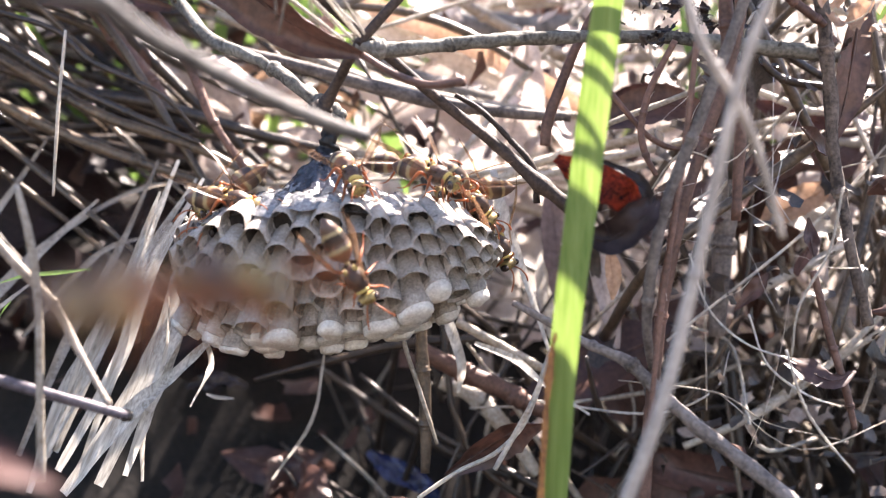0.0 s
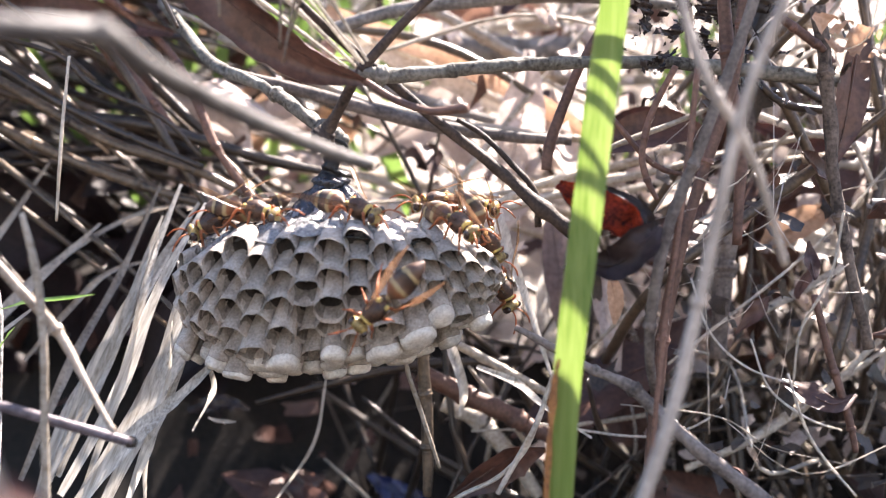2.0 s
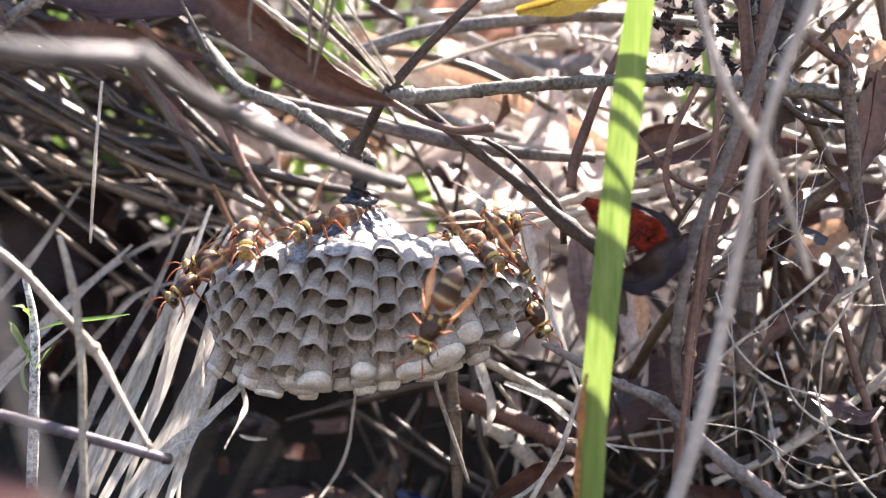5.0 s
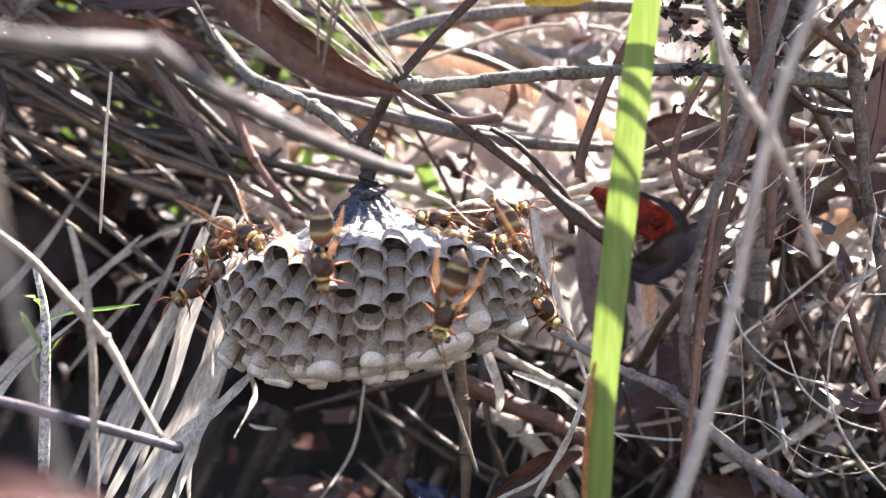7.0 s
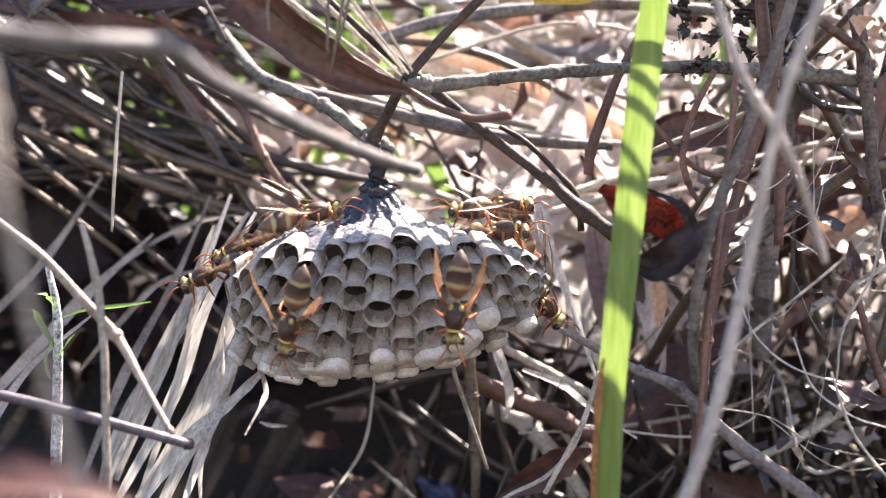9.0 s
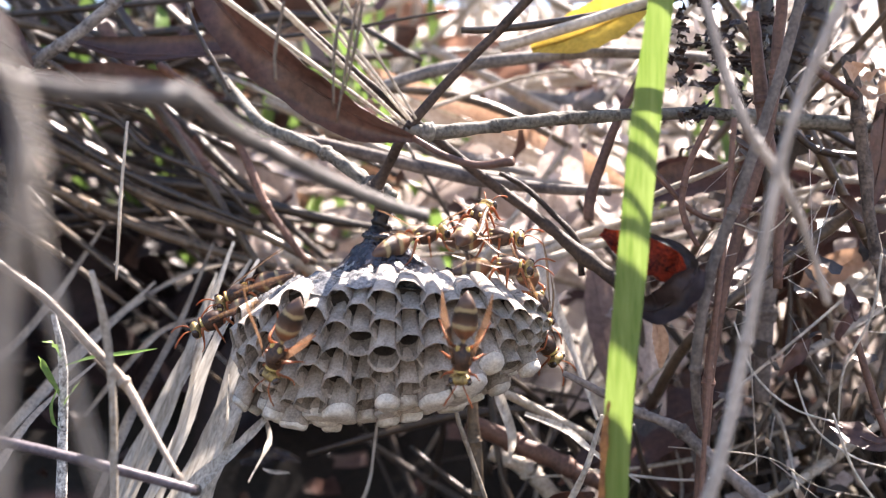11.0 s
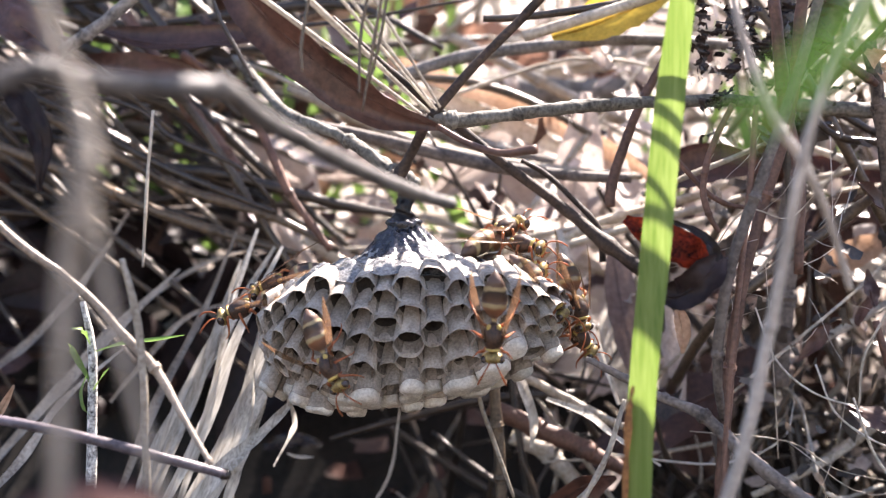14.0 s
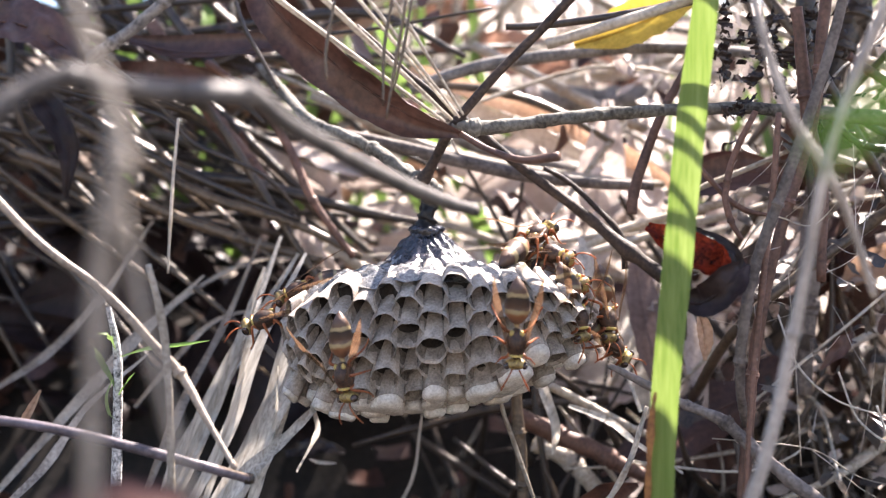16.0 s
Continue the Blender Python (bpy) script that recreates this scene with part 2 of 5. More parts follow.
def thicket(name, label, count, box, angle, spread, length, radius, material, seed, tilt=0.35, bend=0.12, flat=False, sides=5):
    """Many straws in one mesh: angle is their lean in the xz plane from +x, in degrees."""
    rng = random.Random(seed)
    verts, faces = [], []
    for _ in range(count):
        c = Vector([rng.uniform(a, b) for a, b in box])
        a = radians(rng.gauss(angle, spread))
        d = Vector((math.cos(a), rng.gauss(0, tilt), math.sin(a))).normalized()
        L = rng.uniform(*length)
        o = d.orthogonal().normalized()
        b = (o * rng.gauss(0, 1) + d.cross(o) * rng.gauss(0, 1)) * bend * L * 0.5
        r = rng.uniform(*radius)
        v, f = sweep([c - d * L / 2, c + b * 0.8, c + d * L / 2 + b * rng.uniform(-0.5, 0.5)], [r, r * 0.9, r * 0.45], steps=4, sides=sides,
                     flat=(0.12, rng.uniform(-0.3, 0.3)) if flat else None, hint=(rng.gauss(0, 0.6), -1, rng.gauss(0, 0.6)), seed=rng.random() * 50)
        k = len(verts)
        verts += v
        faces += [tuple(i + k for i in q) for q in f]
    return tagged(mesh_object(name, verts, faces, material, smooth=not flat), label, "undergrowth", kind="stuff")


# ---- ground and bank behind ----
def ground_height(x, y):
    h = 74 + 9 * noise.noise(Vector((x * 0.012, y * 0.012, 3))) + 4 * noise.noise(Vector((x * 0.05, y * 0.05, 7)))
    edge = 62 + 22 * noise.noise(Vector((x * 0.014, 2.5, 0)))
    rise = min(max((y - edge) / 75, 0), 1)
    return h + 84 * rise * rise * (3 - 2 * rise) + max(y - 140, 0) * 0.33 * min(1, 700 / max(y, 1))


def ground():
    ys = [-12000, -3000, -1200, -600] + [-350 + i * 9 for i in range(110)] + [760, 1200, 3000, 12000]
    xs = [-12000, -3000, -1200, -600] + [-380 + i * 10 for i in range(80)] + [600, 1200, 3000, 12000]
    verts = [(x, y, ground_height(x, y)) for y in ys for x in xs]
    m = len(xs)
    faces = [(j * m + i, j * m + i + 1, (j + 1) * m + i + 1, (j + 1) * m + i) for j in range(len(ys) - 1) for i in range(m - 1)]
    tagged(mesh_object("ground", verts, faces, SOIL), "dark soil, darkened further for the shade under the grass", "ground", kind="structure")
    ys = [110 + i * 12 for i in range(110)]
    xs = [-180 + i * 12 for i in range(75)]
    verts = [(x + 14 * noise.noise(Vector((x, y * 0.05, 8))), y, ground_height(x, y) + 5 + 5 * noise.noise(Vector((x * 0.04, y * 0.04, 1)))) for y in ys for x in xs]
    m = len(xs)
    faces = [(j * m + i, j * m + i + 1, (j + 1) * m + i + 1, (j + 1) * m + i) for j in range(len(ys) - 1) for i in range(m - 1)
             if ((xs[i] - 230) / 300) ** 2 + (max(ys[j] - 420, 0) / 800) ** 2 < 0.75 + 0.45 * noise.noise(Vector((xs[i] * 0.009, ys[j] * 0.009, 5))) + 0.3 * noise.noise(Vector((xs[i] * 0.04, ys[j] * 0.04, 8)))]
    tagged(mesh_object("leaf_litter", verts, faces, LITTER), "pale dry litter over the sunlit bank", "litter", kind="structure")

    # pale ground added out of view, bouncing warm sunlight onto the nest's face
    ys = [-9000, -4000, -1500] + [-900 + i * 40 for i in range(15)]
    xs = [-6000, -2500, -1000] + [-600 + i * 60 for i in range(21)] + [1000, 2500, 6000]
    verts = [(x, y - (60 * noise.noise(Vector((x * 0.006, 1, 2))) if y == ys[-1] else 0), ground_height(x, y) + 5) for y in ys for x in xs]
    m = len(xs)
    faces = [(j * m + i, j * m + i + 1, (j + 1) * m + i + 1, (j + 1) * m + i) for j in range(len(ys) - 1) for i in range(m - 1)]
    tagged(mesh_object("path", verts, faces, BOUNCE_GROUND), "pale ground added out of view to bounce light", "path", kind="structure")


ground()

# ---- the nest ----
NEST_C = Vector((2.0, 2.0, 162.9))
NEST_R = Vector((26.5, 19.5, 17.4))
CELL = 3.95
LIFT = 0.14
SIDES = 18


def dome(u, v, out):
    """A point of the comb's dome for the lattice place (u, v), in mm along it, raised by out."""
    u, v = u + 1.3 * noise.noise(Vector((u * 0.11, v * 0.11, 4))), v + 1.3 * noise.noise(Vector((u * 0.11, v * 0.11, 9)))
    s, t = u / 25.0, v / 19.5
    ang = math.hypot(s, t)
    a, b = (math.sin(ang) * s / ang, math.sin(ang) * t / ang) if ang > 1e-6 else (0.0, 0.0)
    fwd, tilt = math.cos(ang), radians(30)
    d = Vector((a, -fwd * math.cos(tilt) - b * math.sin(tilt), -fwd * math.sin(tilt) + b * math.cos(tilt)))
    d = d / (abs(d.x) ** 2.7 + abs(d.y) ** 2.7 + abs(d.z) ** 2.7) ** (1 / 2.7)
    p = Vector((d.x * (NEST_R.x + out), d.y * (NEST_R.y + out), d.z * (NEST_R.z + out)))
    p.z -= (LIFT * p.y + (2.6 if d.x < 0 else 2.2) * d.x * d.x) * min(1, max(0, 1 + d.z * 0.9))
    p.z += 0.18 * p.x * max(0, -d.z)
    return NEST_C + p, d


def hexagon(u, v, shrink, out, round_=0.0):
    """A ring round the lattice place; round_ turns the hexagon into a circle."""
    pts = []
    for k in range(SIDES):
        a = 2 * math.pi * k / SIDES
        r = CELL / 2 / math.cos(((a + radians(30)) % radians(60)) - radians(30))
        r = (r * (1 - round_) + CELL * 0.52 * round_) * shrink
        pts.append(dome(u + r * math.sin(a), v + r * math.cos(a), out)[0])
    return pts


def tiers(count):
    n = SIDES
    return [(a * n + k, a * n + (k + 1) % n, a * n + n + (k + 1) % n, a * n + n + k) for a in range(count) for k in range(n)]


def nest():
    rng = random.Random(11)
    root = tagged(new("wasp_nest"), "grey paper comb with open and white-capped cells under a twig", "wasp nest")
    root.location = NEST_C * MM
    for i in range(-17, 18):
        for j in range(-15, 16):
            u, v = i * CELL * 0.866, (j + (0.5 if i % 2 else 0)) * CELL
            p, d = dome(u, v, 0)
            if math.hypot(u / 25.0, v / 19.5) > 2.0 or d.z > -0.035 or d.y > 0.7:
                continue
            axis = (d * 0.7 + Vector((0, -0.33, -0.4 - 0.42 * min(1, max(0, -d.z) * 2.2)))).normalized()
            sealed = rng.random()
            capped = d.z < -0.6 and sealed < (0.85 if d.z < -0.84 else 0.55) and not (-7 < p.x < 5 and d.z > -0.84)
            out = (-0.5 if d.z > -0.12 else 0.0) + 0.5 * noise.noise(p * 0.16) + (rng.uniform(-1.2, 1.2) + (0.9 if capped else 0) if d.z < -0.6 else rng.uniform(-0.2, 0.25))
            mid = dome(u, v, out)[0]
            turn = 0.35 if capped else 0.12
            lip = Vector((0, 0, 1)) - axis * axis.z
            front = Vector((d.x * 0.5, -1, 0.12)).normalized()

            def ring(shrink, along, rnd=0.0):
                """One ring of the cell, moved along its axis; the upper lip of the mouth stands proud."""
                keep = max(0, 1 + along / 5)
                return [q - axis * (q - mid).dot(axis) * turn + axis * along + front * ((0.0 if capped else 0.34 * min(1, max(0, (-d.z - 0.08) / 0.25))) * (q - mid).dot(lip) * keep)
                        + keep * Vector((0.22 * noise.noise(q * 0.9), 0.22 * noise.noise(q * 0.7 + Vector((0, 9, 0))), 0.3 * noise.noise(q * 0.8 + Vector((5, 0, 0))))) for q in hexagon(u, v, shrink, out, rnd)]

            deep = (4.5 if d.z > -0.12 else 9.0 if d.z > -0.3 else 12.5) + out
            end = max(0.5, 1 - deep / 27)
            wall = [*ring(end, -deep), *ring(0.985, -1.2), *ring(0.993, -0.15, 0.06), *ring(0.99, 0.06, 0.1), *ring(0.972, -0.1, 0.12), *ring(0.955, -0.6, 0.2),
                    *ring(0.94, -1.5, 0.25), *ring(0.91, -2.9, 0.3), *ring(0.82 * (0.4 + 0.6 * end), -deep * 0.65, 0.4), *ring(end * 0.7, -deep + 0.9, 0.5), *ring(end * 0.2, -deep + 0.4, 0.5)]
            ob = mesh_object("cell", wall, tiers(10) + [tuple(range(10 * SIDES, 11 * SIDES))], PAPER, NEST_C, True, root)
            ob.data.materials.append(SHADE_WALL)
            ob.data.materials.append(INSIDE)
            # Deeper rings take the darker walls, which carry the cell's inner shade
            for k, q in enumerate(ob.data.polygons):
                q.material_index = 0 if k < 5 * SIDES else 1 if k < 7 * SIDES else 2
            if capped:
                high = rng.uniform(0.6, 1.2)
                cv = []
                for sh, hh, rnd in ((0.93, -1.4, 0.3), (0.965, -0.1, 0.3), (0.975, 0.5, 0.4), (0.93, 0.95, 0.6), (0.8, 1.25, 0.85), (0.5, 1.42, 1.0), (0.2, 1.45, 1.0)):
                    cv += ring(sh, hh * high, rnd)
                cap = mesh_object("cap", cv, tiers(6) + [tuple(range(6 * SIDES, 7 * SIDES))], SILK, NEST_C, True, ob)
                cap["label"] = "domed white silk cap"
    # felted back, drawn up to the petiole
    top = Vector((-0.2, 4.0, 173.6))
    verts, faces = [], []
    M, K = 170, 60
    for k in range(K):
        s = k / (K - 1)
        for m in range(M):
            a = 2 * math.pi * m / M
            w = 1 - s
            h = float(np.interp(w, (0, 0.07, 0.15, 0.25, 0.36, 0.55, 0.85, 1.0), (12.4, 11.4, 9.4, 6.9, 4.9, 3.9, 2.3, 0.0)))
            q = NEST_C + Vector((math.cos(a) * NEST_R.x * 0.965 * w, math.sin(a) * NEST_R.y * 0.95 * w, h))
            q.x += (top.x - NEST_C.x) * s
            q.y += (top.y - NEST_C.y) * s
            q.z -= (LIFT * (q.y - NEST_C.y) + (2.6 if math.cos(a) < 0 else 2.2) * (math.cos(a) * w) ** 2) * min(1, w * 1.1)
            row = int(s * 9)
            swell = 1.0 * abs(math.sin(a * (15 - row) + row * 1.57)) * (0.4 + 0.6 * ((s * 9) % 1)) * w ** 0.4
            q.z += swell * min(1, s * 5) + (1.1 * noise.noise(q * 0.3) + 0.45 * noise.noise(q * 1.1) + 0.22 * noise.noise(q * 2.3)) * w ** 0.3
            if s > 0.6:
                g = min(1, (s - 0.6) * 5) * (0.5 * noise.noise(q * 0.9) + 0.4 * noise.noise(q * 2.2))
                q.x += g * math.cos(a)
                q.y += g * math.sin(a)
            if s > 0.9:
                q.x += 1.1 * math.cos(a)
                q.y += 1.1 * math.sin(a)
            verts.append(q)
        if k:
            faces += [((k - 1) * M + m, (k - 1) * M + (m + 1) % M, k * M + (m + 1) % M, k * M + m) for m in range(M)]
    back = mesh_object("comb_back", verts, faces, PAPER_TOP, NEST_C, True, root)
    back["label"] = "rough shiny grey paper felt"
    back.data.materials.append(TAR)
    for q in back.data.polygons:
        c = q.center
        r = math.hypot(c.x / NEST_R.x, c.y / NEST_R.y) / MM
        if r < 0.48 + 0.32 * noise.noise(c * 260) + 0.2 * noise.noise(c * 900):
            q.material_index = 1
    v, f = sweep([top + Vector((0, 0, -3.5)), top + Vector((0, 0, 1)), Vector((0.2, 4.0, 177.0)), Vector((0.7, 5.0, 180.5))], [3.4, 1.9, 1.45, 1.9], rough=0.25, sides=14)
    pet = mesh_object("petiole", v, f, PETIOLE, NEST_C, True, root)
    pet["label"] = "black shiny stalk"


nest()

# ---- branches and twigs ----
twig("branch", "smooth grey bent branch reaching over the nest", [(-28.7, -112.0, 180.7), (-25.9, -110.0, 183.7), (-22.7, -108.0, 185.4), (-19.9, -106.0, 184.9), (-15.3, -104.0, 184.5), (-10.9, -100.0, 184.8), (-8.9, -98.0, 184.7), (-7.0, -94.0, 182.9), (-3.8, -84.0, 181.0), (0.7, -72.0, 178.7), (6.4, -60.0, 176.5), (9.9, -55.5, 175.5)], [1.2, 0.9, 1.0, 0.94, 1.12, 0.98, 0.96, 0.95, 0.93, 0.86, 0.74], BRANCH, "branch", steps=8, sides=14, rough=0.04, joints=[(0.53, 1.22), (0.2, 1.08)], tip="broken_end")
twig("support_twig", "lichen-crusted grey twig that holds the nest", [(-36.2, 40.0, 208.3), (-23.0, 22.0, 195.3), (-14.6, 14.0, 191.3), (-7.9, 9.0, 187.5), (-2.3, 6.0, 183.2), (0.6, 5.2, 181.6), (2.6, 4.6, 180.6)], [0.94, 1.06, 1.04, 1.08, 1.25, 1.17, 0.7], LICHEN_BARK, steps=8, sides=12, rough=0.3, joints=[(0.45, 1.3), (0.7, 1.35), (0.86, 1.25)])
twig("forked_twig", "thin dark bare twig", [(-1.5, 1.5, 180.6), (1.1, 0.0, 184.6), (5.2, -4.0, 191.2), (12.3, -4.0, 199.5), (19.9, -4.0, 206.9), (27.3, -6.0, 214.3)], [1.53, 0.86, 0.86, 0.77, 0.77, 0.77], TWIG_DARK, sides=10, joints=[(0.04, 1.4), (0.42, 1.15)])
twig("cross_twig", "grey lichen-flecked twig lying level", [(4.9, -4.0, 191.2), (9.7, -4.0, 190.8), (16.9, -3.0, 191.5), (26.3, -2.0, 192.6), (32.2, 0.0, 193.4), (42.9, 2.0, 193.9), (54.7, 4.0, 194.3), (68.1, 8.0, 193.7), (85.2, 10.0, 192.3)], [1.15, 1.24, 1.05, 1.15, 1.15, 1.05, 1.05, 1.24, 1.34], LICHEN_BARK, sides=12, rough=0.15, joints=[(0.11, 1.35), (0.3, 1.12)])
twig("far_twig", "grey twig lying level behind", [(-5.6, 46.0, 203.9), (9.7, 44.0, 208.3), (29.2, 42.0, 210.2), (44.1, 42.0, 211.0), (63.7, 44.0, 209.9)], [1.28, 1.39, 1.28, 1.28, 1.16], BARK, sides=10, rough=0.1)
twig("upper_twig", "thin dark bare twig above", [(14.1, 12.0, 210.4), (20.4, 12.0, 210.5), (33.3, 10.0, 211.6), (48.1, 10.0, 214.2), (57.0, 10.0, 217.2)], [0.61, 0.71, 0.71, 0.71, 0.71], DARK_BARK)
twig("diagonal_twig", "long thin dark twig", [(-11.6, 0.0, 208.7), (-2.5, 6.0, 200.7), (9.0, 14.0, 191.7), (17.1, 16.0, 185.1), (27.3, 16.0, 177.3), (35.2, 14.0, 170.5), (42.0, 12.0, 165.1)], [0.77, 0.77, 0.92, 0.92, 1.02, 1.23, 1.33], TWIG_DARK, knots=[(0.85, 0.35, 0.03)])
twig("side_shoot", "thin hooked dark shoot", [(20.8, 18.0, 185.4), (25.4, 18.0, 182.7), (30.4, 17.0, 177.8), (34.6, 16.0, 172.8), (35.4, 16.0, 166.6)], [0.42, 0.52, 0.52, 0.62, 0.62], TWIG_DARK)
twig("reddish_twig", "reddish brown bent stem", [(50.4, 12.0, 210.7), (46.5, 12.0, 203.2), (41.5, 12.0, 193.8), (38.0, 12.0, 184.8), (36.6, 12.0, 180.0), (36.3, 12.0, 176.5)], [0.61, 0.71, 0.81, 0.91, 1.01, 0.91], RED_BARK)
twig("low_twig", "weathered twig with a broken end", [(30.1, -8.0, 151.5), (35.7, -10.0, 148.8), (41.7, -12.0, 145.7), (47.5, -14.0, 143.3), (52.3, -16.0, 138.7), (58.8, -18.0, 133.3), (66.8, -20.0, 127.4), (77.2, -24.0, 119.3)], [0.5, 0.66, 0.72, 0.98, 1.08, 1.12, 1.1, 1.25], GREY_BROWN, sides=12, rough=0.14, joints=[(0.3, 1.2), (0.45, 1.25)])
twig("upright_twig", "dry upright twig with a cut tip", [(-36.6, -38.0, 169.0), (-34.8, -38.0, 161.4), (-33.8, -38.0, 152.0), (-33.7, -38.0, 142.5), (-33.5, -38.0, 129.8)], [0.39, 0.62, 0.55, 0.55, 0.62], STRAW)
twig("jointed_twig", "dry straw-coloured jointed stalk", [(-58.8, -40.0, 179.8), (-51.8, -38.0, 171.9), (-43.7, -36.0, 165.2), (-36.9, -35.0, 157.6), (-33.0, -34.0, 152.8), (-28.7, -36.0, 146.3), (-24.5, -38.0, 140.2)], [0.62, 0.62, 0.63, 0.71, 0.72, 0.47, 0.39], BROWNISH, joints=[(0.66, 1.35), (0.99, 1.3)])
twig("purple_twig", "dark purplish broken stalk", [(-64.9, -33.0, 146.8), (-57.4, -33.0, 146.0), (-49.2, -33.0, 144.5), (-37.2, -32.0, 141.3), (-24.1, -30.0, 137.2)], [0.72, 0.72, 0.80, 0.80, 0.72], PURPLE, tip="broken_end")


def herb():
    base = Vector((-52.4, -6.0, 118.1))
    root = tagged(new("herb"), "small green-leaved herb with a pale speckled stem", "herb")
    root.location = base * MM
    v, f = sweep([base, (-52.0, -6.0, 129.3), (-51.5, -6.0, 144.5), (-51.5, -6.0, 153.9), (-52.9, -6.0, 161.5)], [1.02, 0.93, 0.84, 0.74, 0.46], sides=10)
    mesh_object("stem", v, f, SPECKLED, base, True, root)
    for line, w in (([(-51.2, -6.0, 153.0), (-45.2, -10.0, 154.7), (-39.1, -12.0, 155.5), (-34.4, -12.0, 156.2)], 7), ([(-51.5, -6.0, 153.7), (-51.9, -8.0, 156.0), (-52.0, -9.0, 157.0), (-53.5, -10.0, 157.3)], 7),
                    ([(-51.4, -6.0, 147.3), (-52.9, -8.0, 151.3), (-53.9, -9.0, 153.8), (-54.1, -10.0, 155.0)], 8), ([(-51.4, -6.0, 146.4), (-49.3, -9.0, 148.6), (-48.1, -10.0, 149.8), (-47.0, -11.0, 150.9)], 8), ([(-51.5, -6.0, 142.2), (-52.3, -8.0, 143.9), (-52.7, -8.0, 146.7), (-51.7, -8.0, 149.5)], 4)):
        v, f = leaf_mesh(line, [0.2, w * 0.08, w * 0.08, 0.1], (0, -0.6, 0.8), steps=4, across=4)
        q = mesh_object("leaf", v, f, LEAF_GREEN, base, True, root)
        q["label"] = "narrow green leaf"


herb()
twig("near_stalk", "pale dry stalk close by", [(-11.9, -137.0, 187.7), (-10.9, -137.0, 183.7), (-9.5, -137.0, 180.1), (-9.0, -137.0, 177.5), (-9.2, -137.0, 174.8), (-10.0, -137.0, 171.2), (-10.5, -137.0, 165.3), (-10.9, -137.0, 156.0)], [0.36, 0.4, 0.46, 0.62, 0.82, 0.62, 0.56, 0.56], NEAR_STALK, category="stalk", rough=0.03, joints=[(0.5, 1.2)])
twig("near_stalk", "tan dry stalk close by", [(-11.7, -130.0, 178.8), (-11.4, -130.0, 176.3), (-10.6, -130.0, 171.2), (-9.4, -130.0, 165.4), (-8.1, -130.0, 160.3), (-6.3, -130.0, 154.5)], [0.15, 0.34, 0.38, 0.36, 0.38, 0.36], NEAR_STALK, category="stalk", rough=0.03, joints=[(0.28, 1.3)])
twig("grey_stalk", "long grey bare stalk", [(39.9, -62.0, 134.3), (43.5, -64.0, 146.6), (46.1, -66.0, 159.9), (47.8, -68.0, 170.8), (48.8, -70.0, 178.3), (50.8, -72.0, 186.8), (55.7, -74.0, 199.1)], [0.86, 0.79, 0.71, 0.64, 0.57, 0.56, 0.74], GREY_STRAW, category="stalk", joints=[(0.35, 1.2), (0.7, 1.2)])
twig("crossing_stalk", "pale grey stalk crossing another", [(41.7, -66.0, 201.1), (44.2, -66.0, 191.4), (47.0, -66.0, 184.3), (50.5, -64.0, 179.9), (54.6, -60.0, 173.4), (58.4, -56.0, 164.5)], [0.45, 0.52, 0.58, 0.58, 0.52, 0.47], GREY_STRAW, category="stalk", joints=[(0.45, 1.2)])
twig("woody_stalk", "dark upright woody stem", [(66.0, -8.0, 214.9), (64.6, -8.0, 202.2), (63.1, -8.0, 189.6), (57.5, -8.0, 171.4), (53.7, -8.0, 153.3), (51.7, -8.0, 131.3), (51.1, -8.0, 118.5)], [1.02, 0.97, 0.86, 0.86, 0.97, 1.02, 1.14], RED_BARK, category="stem", sides=12, rough=0.12, joints=[(0.22, 1.15), (0.45, 1.2), (0.7, 1.12)])
twig("barky_stalk", "brown upright stem with flaking bark", [(80.2, 5.0, 204.0), (82.1, 5.0, 189.0), (83.6, 5.0, 174.8), (86.4, 5.0, 161.6), (90.3, 5.0, 147.3)], [1.32, 1.18, 1.03, 0.95, 0.95], LICHEN_DARK, category="stem", sides=12, rough=0.2, joints=[(0.2, 1.2), (0.62, 1.25)])
twig("pale_stick", "pale broken stick lying slanted", [(81.2, 46.0, 148.5), (88.8, 46.0, 152.7), (99.1, 46.0, 158.4)], [0.70, 0.94, 0.94], PALE_STRAW)

